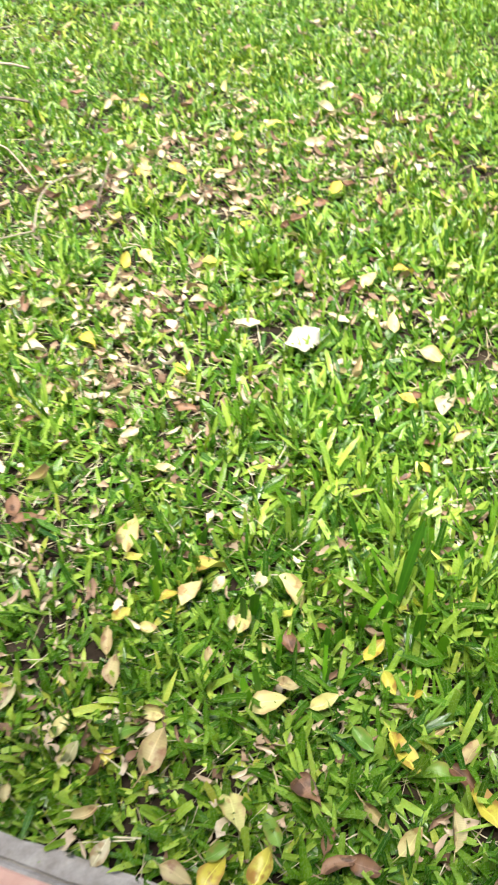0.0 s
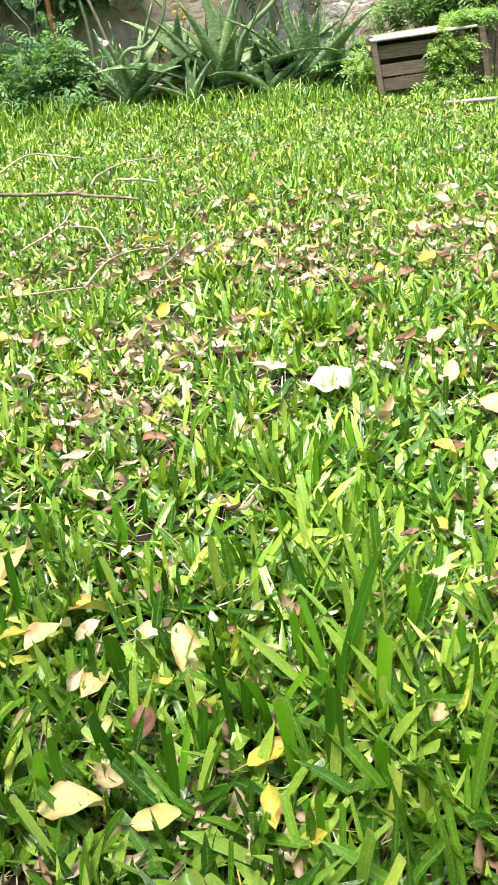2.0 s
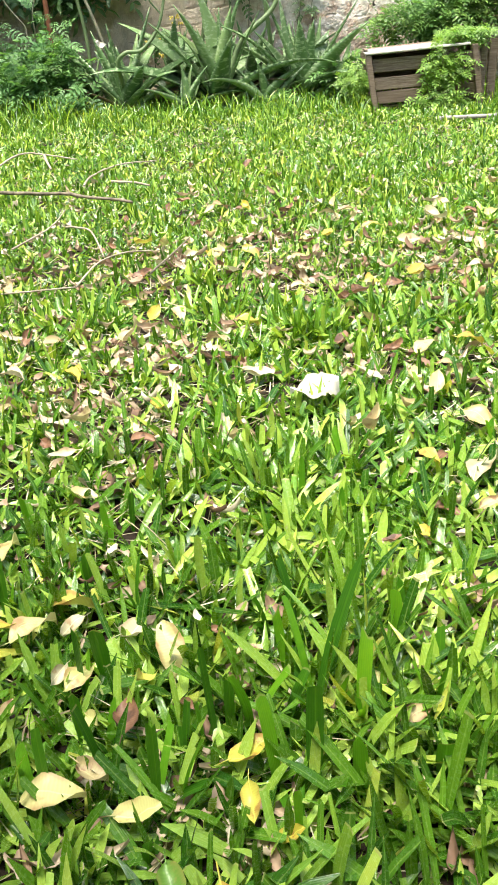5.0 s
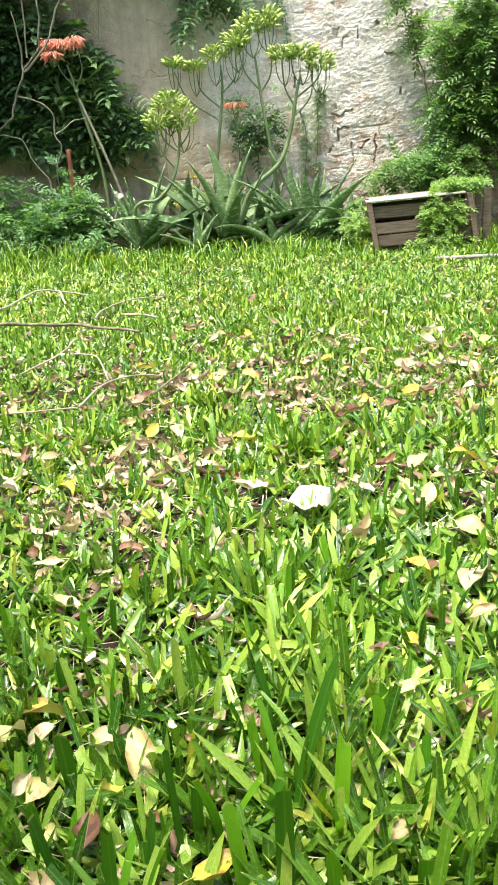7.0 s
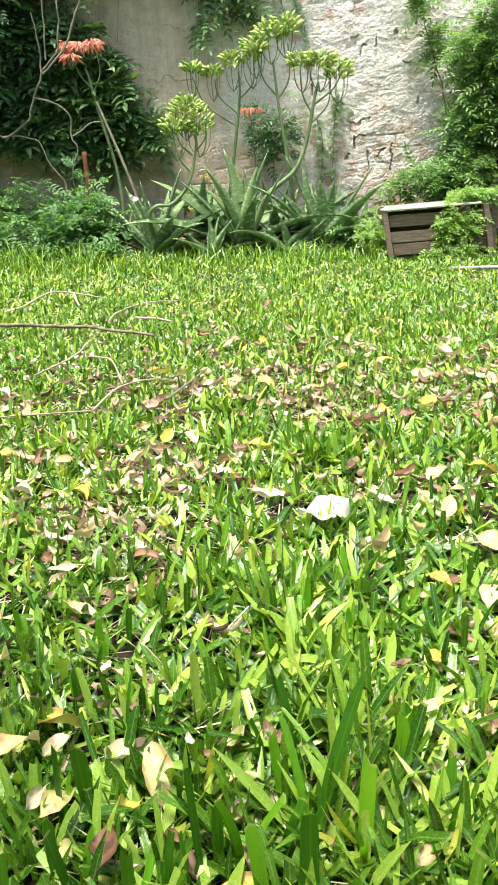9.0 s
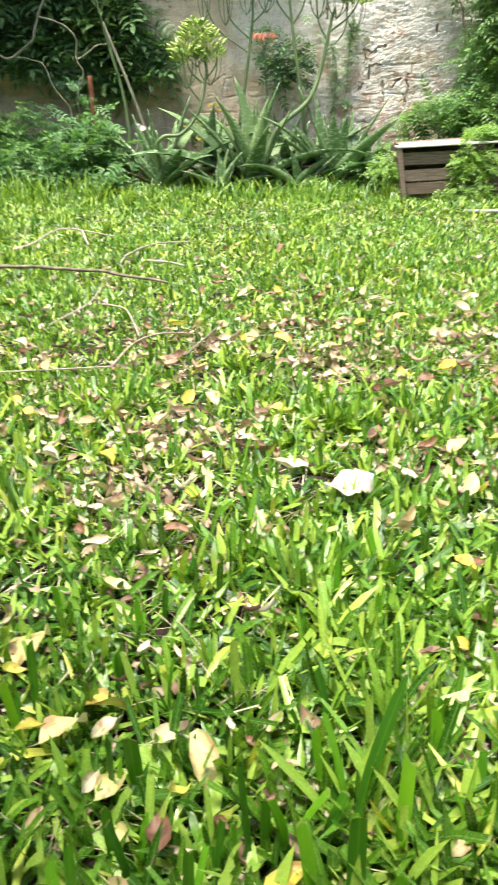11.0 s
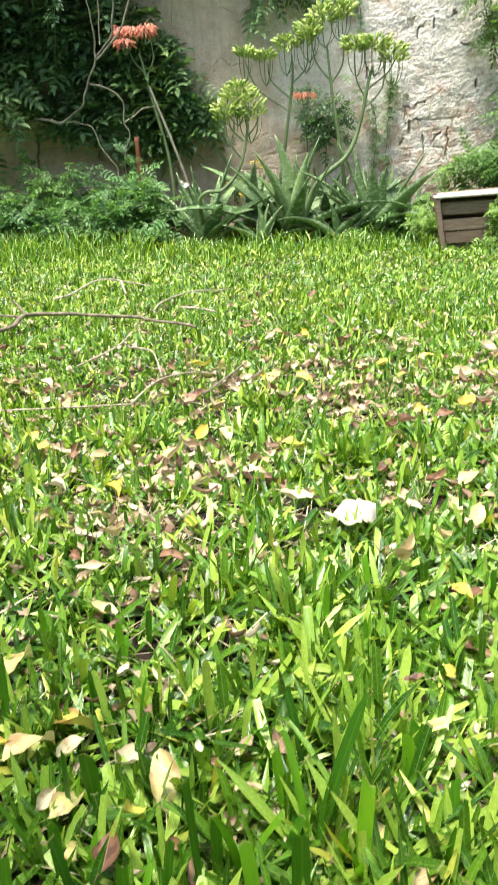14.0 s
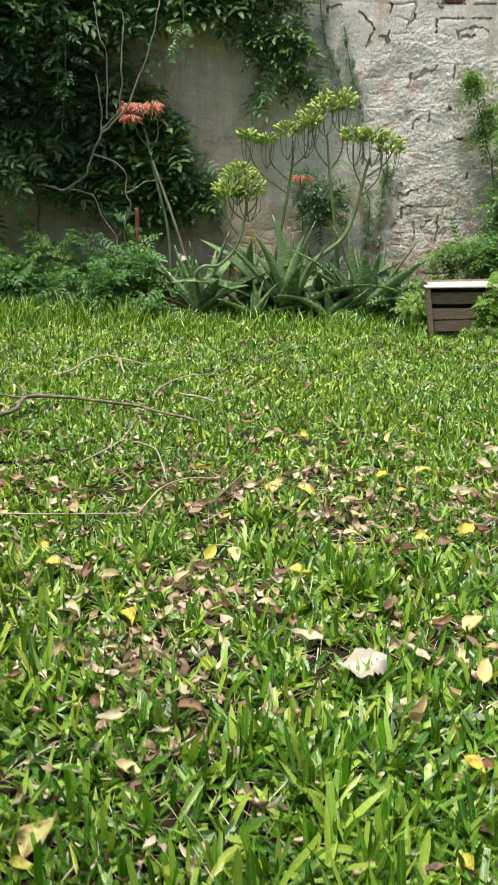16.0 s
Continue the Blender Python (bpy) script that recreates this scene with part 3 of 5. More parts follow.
bm = bmesh.new()
box(bm, (-7.05, WALL_Y + 0.0, 2.75), (5.05, WALL_Y + 0.34, 2.82), bevel=0.01)
tagged(part("trim", bm, M["concrete"], None), "grey concrete coping on the boundary wall", "coping", kind="structure")
for nm, lo, hi in (("wall_west", (-5.0, -0.3, -0.1), (-4.75, WALL_Y + 0.02, 2.4)), ("wall_east", (4.3, -6.4, -0.1), (4.55, WALL_Y + 0.02, 2.4))):
    bm = bmesh.new()
    box(bm, lo, hi, bevel=0.01)
    tagged(part(nm, bm, M["plaster"], None), "plain plastered garden wall", "wall", kind="structure")

# the house wall stands unseen behind the camera, square to the paving
turn_k = Matrix.Translation((KERB[0], KERB[1], 0)) @ Matrix.Rotation(math.atan2(KERB_U[1], KERB_U[0]), 4, "Z")
bm = bmesh.new()
box(bm, (-3.6, -2.9, -0.1), (7.9, -2.62, 3.0), turn_k, 0.01)
tagged(part("wall_south", bm, M["plaster"], None), "unseen plain plastered house wall behind the paving", "wall", kind="structure")
# unseen porch roof over the paving, added to keep light off the near lawn
bm = bmesh.new()
box(bm, (-3.5, -2.61, 2.45), (7.8, -0.4, 2.57), turn_k, 0.01)
tagged(part("ceiling", bm, M["plaster"], None), "unseen plain porch roof over the paving, added to shade the near lawn", "roof", kind="structure")

# red painted pillar
bm = bmesh.new()
box(bm, (1.575, 4.46, -0.05), (1.92, 4.80, 2.5), bevel=0.012, seg=2)
tagged(part("pillar", bm, M["red"], None, smooth=False), "terracotta-red painted square masonry pillar", "pillar", kind="structure")

# paving: a slab with a concrete edge, tiles laid last
bm = bmesh.new()
box(bm, (-3.5, -2.61, -0.08), (7.8, -0.030, 0.0205), turn_k, 0.004)
paving = part("pavement", bm, M["concrete"], None)
tagged(paving, "terracotta tiled paving beside the lawn", "paving", kind="structure")
bm = bmesh.new()
for k in range(23):
    x0 = -3.5 + k * 0.49
    box(bm, (x0 + 0.0015, -0.033, -0.08), (x0 + 0.4885, 0.0, 0.022 + 0.002 * math.sin(k * 2.3)), None, 0.006, 2)
bmesh.ops.subdivide_edges(bm, edges=[e for e in bm.edges if abs((e.verts[0].co - e.verts[1].co).x) > 0.3], cuts=24)
for v_ in bm.verts:
    v_.co += Vector(noise.noise_vector(v_.co * 38)) * 0.0035 + Vector(noise.noise_vector(v_.co * 9)) * 0.003
bm.transform(turn_k)
part("edging", bm, M["concrete"], paving, "grey concrete edging strip")

# ---- lawn ----


def field(n, x0, x1, y0, y1):
    p = np.stack([rng.uniform(x0, x1, n), rng.uniform(y0, y1, n)], 1)
    p = p[lawn_side(p[:, 0], p[:, 1]) > 0.004]
    return p


# where fallen leaves have gathered and the grass is worn: x, y, radius
WORN = [(-0.25, 1.03, 0.16, 0.95), (-0.14, 1.21, 0.15, 0.95), (0.20, 1.72, 0.17, 0.65), (-0.18, 1.84, 0.15, 0.6), (0.50, 1.75, 0.13, 0.6), (-0.40, 0.76, 0.10, 0.4), (0.11, 1.96, 0.12, 0.6), (-0.12, 0.22, 0.12, 0.2), (-0.26, 0.36, 0.10, 0.15), (0.08, 0.10, 0.14, 0.3), (0.38, 1.10, 0.12, 0.5), (-0.55, 1.35, 0.2, 0.5), (-0.36, 0.22, 0.10, 0.25)]


def worn(p):
    """How worn the lawn is at each place, from 0 to about 1."""
    w = np.zeros(len(p))
    for x, y, r, deep in WORN:
        w = np.maximum(w, deep * np.exp(-((p[:, 0] - x) ** 2 + (p[:, 1] - y) ** 2) / r ** 2))
    return w * (0.35 + 0.65 * lumps(p[:, 0], p[:, 1], 21, 72))


def thin_out(p, floor=0.25):
    """Leaves bare and worn patches in the grass."""
    k = 1.0 - 0.95 * worn(p) - 0.3 * lumps(p[:, 0], p[:, 1], 9, 71) * lumps(p[:, 0], p[:, 1], 27, 73)
    return p[rng.random(len(p)) < np.clip(k, floor, 1.0)]


def tallness(x, y):
    """The lawn stands higher by the near paving and along the far bed."""
    near = np.exp(-((x - 0.14) / 0.26) ** 2 - ((y - 0.30) / 0.30) ** 2)
    far = np.clip((y - 4.1) / 0.5, 0, 1)
    return 0.8 + 0.55 * near + 0.75 * far + 0.35 * (lumps(x, y, 6.5, 77) - 0.5)


def lawn(n, x0, x1, y0, y1, l0, l1, w0, w1, segs, fold, floor=1.0, per=9, flat=0.5):
    """Tufts of broad blades that spread from their crowns."""
    c = field(n // per, x0, x1, y0, y1)
    if floor < 1:
        c = thin_out(c, floor)
    off = rng.normal(0, 0.010, (len(c) * per, 2))
    grow = np.repeat(rng.uniform(0.6, 1.3, len(c)), per)
    p = np.repeat(c, per, 0) + off
    ok = lawn_side(p[:, 0], p[:, 1]) > 0.002
    p, off, grow = p[ok], off[ok], grow[ok]
    m = len(p)
    base = np.column_stack([p, np.full(m, -0.008)])
    length = rng.uniform(l0, l1, m) * tallness(p[:, 0], p[:, 1]) * grow
    head = np.arctan2(off[:, 1], off[:, 0]) + rng.normal(0, 0.8, m)
    lean = np.where(rng.random(m) < flat, rng.uniform(0.9, 1.45, m), rng.uniform(0.05, 0.95, m))
    return blades(base, length, rng.uniform(w0, w1, m), head, lean, rng.uniform(-0.25, 0.9, m), segs, fold, 0.35)


pairs = [
    lawn(33000, -0.8, 0.8, -0.1, 1.5, 0.03, 0.078, 0.0055, 0.0125, 4, True, 0.3),
    lawn(5200, -0.6, 0.5, -0.1, 0.5, 0.025, 0.06, 0.0055, 0.0115, 4, True, 0.4),
    lawn(58000, -1.35, 1.5, 1.5, 3.0, 0.026, 0.064, 0.0055, 0.011, 3, True, 0.25, flat=0.58),
    lawn(80000, -2.3, 2.0, 3.0, 5.0, 0.024, 0.062, 0.0065, 0.0125, 3, True, 0.6, flat=0.66),
    lawn(33800, -4.7, -1.35, -0.2, 3.0, 0.04, 0.08, 0.013, 0.023, 2, False, 0.7, flat=0.7),
    lawn(20800, -4.7, -2.3, 3.0, 5.3, 0.04, 0.08, 0.013, 0.023, 2, False, 0.7, flat=0.7),
    lawn(52000, 1.5, 4.2, -3.2, 3.0, 0.04, 0.08, 0.013, 0.023, 2, False, 0.7, flat=0.7),
    lawn(18200, 2.0, 4.2, 3.0, 5.3, 0.04, 0.08, 0.013, 0.023, 2, False, 0.7, flat=0.7),
    lawn(8450, -1.35, -0.8, -0.1, 1.5, 0.04, 0.08, 0.009, 0.017, 2, False, 0.7, flat=0.7),
    lawn(12350, 0.8, 1.5, -0.1, 1.5, 0.04, 0.08, 0.009, 0.017, 2, False, 0.7, flat=0.7),
    lawn(11700, -1.35, 1.5, -1.2, -0.1, 0.04, 0.08, 0.013, 0.023, 2, False, 0.7, flat=0.7),
]
v, q, uv = join(pairs)
tagged(new("grass", mesh_np("grass", v, q, M["grass"], uv=uv)), "bright green broad-bladed lawn grass, unevenly mown", "grass", kind="stuff")

# dead blades and runners in the thatch
p = field(4500, -0.8, 0.8, -0.1, 2.0)
p = np.concatenate([p, field(8000, -1.6, 1.3, 2.0, 4.6)])
extra = field(16000, -0.9, 0.9, -0.1, 2.2)
p = np.concatenate([p, extra[rng.random(len(extra)) < worn(extra) * 0.9]])
n_ = len(p)
v, q, _ = blades(np.column_stack([p, np.full(n_, -0.002)]), rng.uniform(0.03, 0.08, n_), rng.uniform(0.0009, 0.0026, n_), rng.uniform(0, 6.283, n_), rng.uniform(1.15, 1.5, n_), rng.uniform(-0.2, 0.3, n_), 2, False)
tagged(new("dead_grass", mesh_np("dead_grass", v, q, M["straw"])), "straw-coloured dead grass in the lawn thatch", "dead grass", kind="stuff")


# ---- fallen leaves ----
def leaf_template(length, width, curl, fold, bend, seed, nu=8, rag=0.10):
    """A pointed oval leaf along x, creased, curled and a little crumpled: corners and faces."""
    g = np.random.default_rng(seed)
    us = np.linspace(0, 1, nu)
    vs = np.array([-1, -0.6, 0, 0.6, 1.0])
    out = []
    for u in us:
        w = width * 0.5 * math.sin(math.pi * min(1, u ** 0.85)) ** 0.75 * (1 - 0.12 * u) + 0.0008
        for k in vs:
            wig = 1 + rag * g.uniform(-1, 1) * abs(k)
            crumple = noise.noise((u * 3.1 + seed * 7.7, k * 1.3, 0.5)) * 0.26 * width
            z = abs(k) ** 1.6 * w * fold + curl * length * (u - 0.5) ** 2 * 1.6 + bend * width * k * (u - 0.4) + crumple
            out.append((u * length - length / 2, k * w * wig * math.cos(min(1.2, fold * abs(k) * 0.6)), z))
    f = [(5 * i + k, 5 * i + k + 1, 5 * i + k + 6, 5 * i + k + 5) for i in range(nu - 1) for k in range(4)]
    return np.array(out), np.array(f)


SHAPES = [(0.062, 0.032, 0.35, 0.45, 0.2), (0.055, 0.034, 0.6, 0.7, -0.4), (0.07, 0.03, -0.25, 0.5, 0.3), (0.05, 0.028, 0.9, 1.1, 0.4), (0.066, 0.036, -0.35, 0.35, -0.4), (0.048, 0.022, 1.2, 1.5, 0.6)]
LEAF_KINDS = {
    "pale": ("leaf_pale", "fallen pale yellow oval leaf on the grass"),
    "yellow": ("leaf_yellow", "fallen bright yellow leaf lying in the grass"),
    "tan": ("leaf_tan", "dry tan fallen leaf curled in the grass"),
    "brown": ("leaf_brown", "dark brown withered leaf in the grass"),
    "green": ("leaf_green", "freshly fallen green oval leaf in the grass"),
    "white": ("leaf_white", "bleached cream-coloured fallen leaf on the lawn"),
}
leaf_mesh = {}
for kind, (mat, _) in LEAF_KINDS.items():
    for i, s in enumerate(SHAPES):
        tv, tq = leaf_template(*s, seed=i)
        stalk, sq = tube([(-s[0] / 2 + 0.004, 0, s[2] * s[0] * 0.36), (-s[0] / 2 - 0.006, 0.001, s[2] * s[0] * 0.4), (-s[0] / 2 - 0.016, 0.003, s[2] * s[0] * 0.36)], 0.0009, 0.0007, 4, 1)
        vv, qq = join([(tv, tq), (stalk, [f for f in sq if len(set(f)) == 4])])
        leaf_mesh[kind, i] = mesh_np("fallen_leaf", vv, qq, M[mat])


def drop_leaf(kind, x, y, size=1.0, z=None, head=None, tilt=22):
    i = int(rng.integers(0, len(SHAPES)))
    if kind in ("pale", "white", "yellow", "green") and i in (2, 3, 5):
        i = (0, 1, 4)[i % 3]
    ob = new("fallen_leaf", leaf_mesh[kind, i])
    up = z if z is not None else rng.uniform(0.014, 0.034)
    turn = rng.uniform(0, 360) if head is None else head
    ob.matrix_world = pose(x, y, up, rng.normal(0, tilt), rng.normal(0, tilt), turn) @ Matrix.Scale(size, 4)
    return tagged(ob, LEAF_KINDS[kind][1], "leaf", "fallen leaves")


# x, y, length, heading
PALE = [(-0.28, 0.62, 0.068, 69), (-0.21, 0.48, 0.054, 42), (-0.15, 0.41, 0.041, 58), (-0.28, 0.43, 0.038, -40), (-0.2, 0.74, 0.038, -3), (-0.15, 0.28, 0.058, 0), (-0.08, 0.26, 0.043, 4), (-0.23, 0.16, 0.059, -83), (-0.04, 0.07, 0.044, 28), (-0.11, 1.41, 0.066, -78), (0.34, 1.17, 0.056, 31), (-0.04, 1.83, 0.066, 84), (-0.28, 1.03, 0.039, -12), (0.29, 1.03, 0.065, -83), (-0.11, 1.93, 0.066, 89), (0.36, 0.88, 0.059, -40), (0.32, 0.99, 0.066, 72), (-0.13, 0.36, 0.032, -54)]
YELLOW = [(-0.28, 0.56, 0.035, 9), (-0.18, 0.52, 0.065, -16), (0.01, 0.26, 0.036, -83), (0.04, 0.24, 0.028, -6), (-0.01, 0.17, 0.061, -71), (0.06, 0.08, 0.061, -85), (-0.27, 0.1, 0.051, 44), (-0.21, 0.09, 0.058, 42), (-0.28, 1.14, 0.066, -69), (-0.16, 1.4, 0.066, 68), (-0.23, 1.92, 0.057, 17), (0.14, 1.46, 0.066, -72), (0.4, 1.55, 0.066, 49), (0.42, 1.17, 0.046, -15), (0.03, 1.34, 0.046, -15), (0.04, 2.28, 0.066, -64), (0.3, 1.84, 0.045, 16), (0.25, 1.94, 0.066, 57), (-0.12, 0.98, 0.066, 91), (-0.47, 1.33, 0.053, -30), (0.26, 0.77, 0.041, -59), (0.22, 0.61, 0.029, -76), (-0.24, 0.48, 0.036, 9), (0.01, 0.31, 0.043, 26)]
TAN = [(-0.4, 0.77, 0.063, 5), (-0.31, 0.26, 0.073, 49), (-0.4, 0.2, 0.045, 5), (-0.07, 0.11, 0.067, -58), (0.08, 0.15, 0.047, 29), (-0.31, 0.11, 0.043, -42), (-0.34, 0.39, 0.05, 73), (-0.38, 0.39, 0.044, -72), (0.36, 1.07, 0.043, -13), (0.2, 0.87, 0.066, 50), (0.16, 1.65, 0.066, -61), (-0.03, 2.31, 0.063, 19), (-0.27, 1.93, 0.066, -69), (-0.19, 1.28, 0.06, 38), (-0.23, 0.94, 0.043, 11), (-0.03, 1.24, 0.057, -47), (-0.49, 1.23, 0.066, 94), (-0.37, 1.01, 0.043, 71), (0.1, 0.6, 0.03, 28), (0.26, 0.94, 0.036, -48), (0.01, 0.43, 0.026, 14), (-0.12, 0.29, 0.041, -32), (-0.21, 0.37, 0.027, 74), (0.16, 0.35, 0.03, 25)]
BROWN = [(-0.43, 0.69, 0.056, 10), (-0.38, 0.25, 0.038, 51), (-0.14, 0.16, 0.052, -67), (0.05, 0.12, 0.046, -61), (-0.13, 0.07, 0.043, 3), (-0.1, 0.06, 0.044, -35), (-0.13, 0.1, 0.036, 51), (0.49, 1.48, 0.066, 72), (0.35, 1.52, 0.044, 14), (0.28, 1.14, 0.052, 12), (0.27, 1.44, 0.061, 13), (0.16, 2.19, 0.061, 18), (-0.21, 1.68, 0.054, -1), (-0.15, 2.4, 0.051, -22), (0.2, 1.22, 0.066, 64), (0.29, 0.79, 0.039, 23), (0.18, 0.6, 0.025, 14), (-0.1, 0.35, 0.049, 91), (-0.02, 0.46, 0.021, -37)]
WHITE = [(-0.39, 0.16, 0.037, 49), (-0.39, 1.14, 0.066, -42), (-0.21, 1.14, 0.037, 36), (0.54, 2.0, 0.08, -41), (0.44, 1.84, 0.059, -21), (0.22, 1.04, 0.047, -35), (0.28, 2.05, 0.066, 70), (0.14, 1.72, 0.066, -70), (0.56, 1.63, 0.048, -19), (0.04, 1.09, 0.058, -4), (-0.61, 1.79, 0.066, -54), (0.33, 0.76, 0.066, 45)]
for kind, places in (("pale", PALE), ("yellow", YELLOW), ("tan", TAN), ("brown", BROWN), ("white", WHITE)):
    for x, y, length, head in places:
        drop_leaf(kind, x, y, length / 0.066 * (0.8 if abs(math.sin(radians(head))) > 0.8 and y > 0.9 else 1.0), rng.uniform(0.022, 0.036), head, 14)
for x, y, length, head in ((-0.26, 0.12, 0.034, 20), (0.03, 0.13, 0.045, -30), (0.10, 0.06, 0.05, 60), (-0.19, 0.13, 0.04, 100), (-0.33, 0.30, 0.045, 10), (0.14, 0.16, 0.04, 150), (-0.05, 0.20, 0.04, -70)):
    drop_leaf("green", x, y, length / 0.062, rng.uniform(0.018, 0.03), head, 16)
# the large spotted leaf propped up by the blades
ob = new("fallen_leaf", leaf_mesh["pale", 4])
ob.matrix_world = pose(-0.066, 0.435, 0.036, 16, -34, 108) @ Matrix.Scale(0.86, 4)
tagged(ob, "large cream leaf with brown spots propped up by grass", "leaf", "fallen leaves")
# others strewn thickest over the middle of the lawn
count = 0
while count < 150:
    x, y = rng.uniform(-1.0, 1.0), rng.uniform(0.05, 3.2)
    if lawn_side(x, y) < 0.03 or abs(x) > 0.5 + 0.25 * y:
        continue
    dens = math.exp(-((y - 1.6) / 0.8) ** 2) * (0.35 + 0.65 * float(lumps(np.array([x]), np.array([y]), 4.0, 90)[0])) + (0.5 if y < 0.5 else 0.03)
    if rng.random() < dens:
        kind = ("pale", "yellow", "tan", "brown", "white")[int(rng.choice(5, p=(0.12, 0.12, 0.36, 0.26, 0.14)))]
        drop_leaf(kind, x, y, rng.uniform(0.4, 0.75) if y < 0.5 else rng.uniform(0.45, 0.85))
        count += 1

# broken dry leaf pieces between the blades
CHIPS = [leaf_template(0.034, 0.016, 0.7, 0.6, 0.5, 50, nu=5, rag=0.75), leaf_template(0.026, 0.019, -0.5, 0.3, 0.9, 53, nu=4, rag=0.9), leaf_template(0.044, 0.012, 0.9, 1.1, -0.6, 57, nu=6, rag=0.6)]
p = field(36000, -1.1, 1.1, -0.1, 3.0)
clump = 3.2 * np.clip(lumps(p[:, 0], p[:, 1], 11, 95) - 0.25, 0, 1) ** 1.5 + 0.15
keep = rng.random(len(p)) < np.clip(worn(p) * 0.68, np.interp(p[:, 1], (0.45, 0.8, 2.0, 2.4, 3.0), (0.26, 0.13, 0.10, 0.04, 0.02)) * clump, 1)
p = p[keep]
n_ = len(p)
d = np.column_stack([rng.normal(0, 1, (n_, 2)), rng.normal(0, 0.25, n_)])
up = np.column_stack([rng.normal(0, 0.35, (n_, 2)), np.ones(n_)])
at, turns, size = np.column_stack([p, rng.uniform(0.0, 0.018, n_)]), frames(d, up), rng.uniform(0.25, 0.95, n_) * np.interp(p[:, 1], (0.8, 1.4), (1.0, 1.3))
v, q = join([scatter(chip, at[i::3], turns[i::3], size[i::3]) for i, chip in enumerate(CHIPS)])
tagged(new("leaf_litter", mesh_np("leaf_litter", v, q, M["litter"])), "brown and tan broken leaf litter between grass blades", "leaf litter", kind="stuff")

# white papery scrap on the grass
tv, tq = leaf_template(0.080, 0.060, 0.2, 0.3, 0.25, 61, nu=16, rag=0.28)
scrap = new("paper_scrap", mesh_np("paper_scrap", tv, tq, M["petal"]))
scrap.matrix_world = pose(0.127, 0.99, 0.036, 4, -4, 12)
tagged(scrap, "white papery dry scrap lying on the grass", "scrap")

# ---- tall grass shoots close by ----
# x, y, height, width
SHOOTS = [(-0.07, 0.29, 0.11, 0.01), (-0.05, 0.29, 0.1, 0.009), (-0.05, 0.34, 0.06, 0.009), (-0.02, 0.34, 0.12, 0.008), (0.01, 0.36, 0.12, 0.012), (0.03, 0.3, 0.1, 0.011), (0.04, 0.36, 0.07, 0.014), (0.06, 0.29, 0.12, 0.014), (0.07, 0.38, 0.17, 0.014), (0.1, 0.29, 0.08, 0.014), (0.11, 0.36, 0.1, 0.014), (0.09, 0.38, 0.06, 0.014), (0.16, 0.45, 0.08, 0.014), (0.17, 0.49, 0.06, 0.014), (0.18, 0.37, 0.08, 0.007), (-0.16, 0.29, 0.09, 0.009), (-0.17, 0.28, 0.07, 0.01), (-0.15, 0.41, 0.09, 0.012), (-0.17, 0.58, 0.07, 0.013), (0.17, 0.3, 0.07, 0.014), (0.05, 0.41, 0.09, 0.011), (0.03, 0.48, 0.07, 0.012), (0.06, 0.49, 0.09, 0.009), (-0.26, 0.49, 0.11, 0.011)]
SHOOTS += [(-0.25, 0.52, 0.1, 0.01), (-0.13, 0.43, 0.09, 0.014), (-0.17, 0.37, 0.09, 0.013), (-0.14, 0.35, 0.07, 0.012), (-0.01, 0.36, 0.08, 0.009), (0.13, 0.33, 0.05, 0.013), (0.19, 0.31, 0.07, 0.01)]


def grass_shoot(x, y, height, width, count):
    root = new("grass_shoot")
    root.matrix_world = pose(x, y, -0.006)
    tagged(root, "tall upright bright green broad grass shoot", "grass", "tall grass shoots")
    for k in range(count):
        high = height if k == 0 else height * rng.uniform(0.35, 0.75)
        one = blades(np.zeros((1, 3)), np.array([high]), np.array([width * (1.15 if k == 0 else rng.uniform(0.7, 0.95))]), np.array([rng.choice((-1, 1)) * 1.571 + rng.normal(0, 0.7)]), np.array([rng.uniform(0.0, 0.25) if k == 0 else rng.uniform(0.2, 0.7)]), np.array([rng.uniform(-0.1, 0.5)]), 7, True, 0.75)
        child("blade", mesh_np("blade", one[0], one[1], M["tall"], uv=one[2]), root)


for x, y, height, width in SHOOTS:
    grass_shoot(x, y, height, width, int(rng.integers(2, 4)))
for k in range(26):
    grass_shoot(rng.uniform(-0.3, 0.42), rng.uniform(0.16, 0.85), rng.uniform(0.045, 0.075), rng.uniform(0.007, 0.010), 2)


# ---- sticks on the lawn ----
def stick(name, lines, mat, label):
    """lines: (points, r0, r1); one stick with its side shoots."""
    low = 0.93 if name == "fallen_branch" else 0.66
    lines = [([(x, y, z * low) for x, y, z in pts], a * 0.72, b * 0.7) for pts, a, b in lines]
    root = new(name, tubes_mesh(name, lines[:1], M[mat], 7, 0.12, 0.55))
    tagged(root, label, "stick", "sticks on the lawn")
    for ln in lines[1:]:
        child("twig", tubes_mesh("twig", [ln], M[mat], 7, 0.12, 0.6), root)
    return root


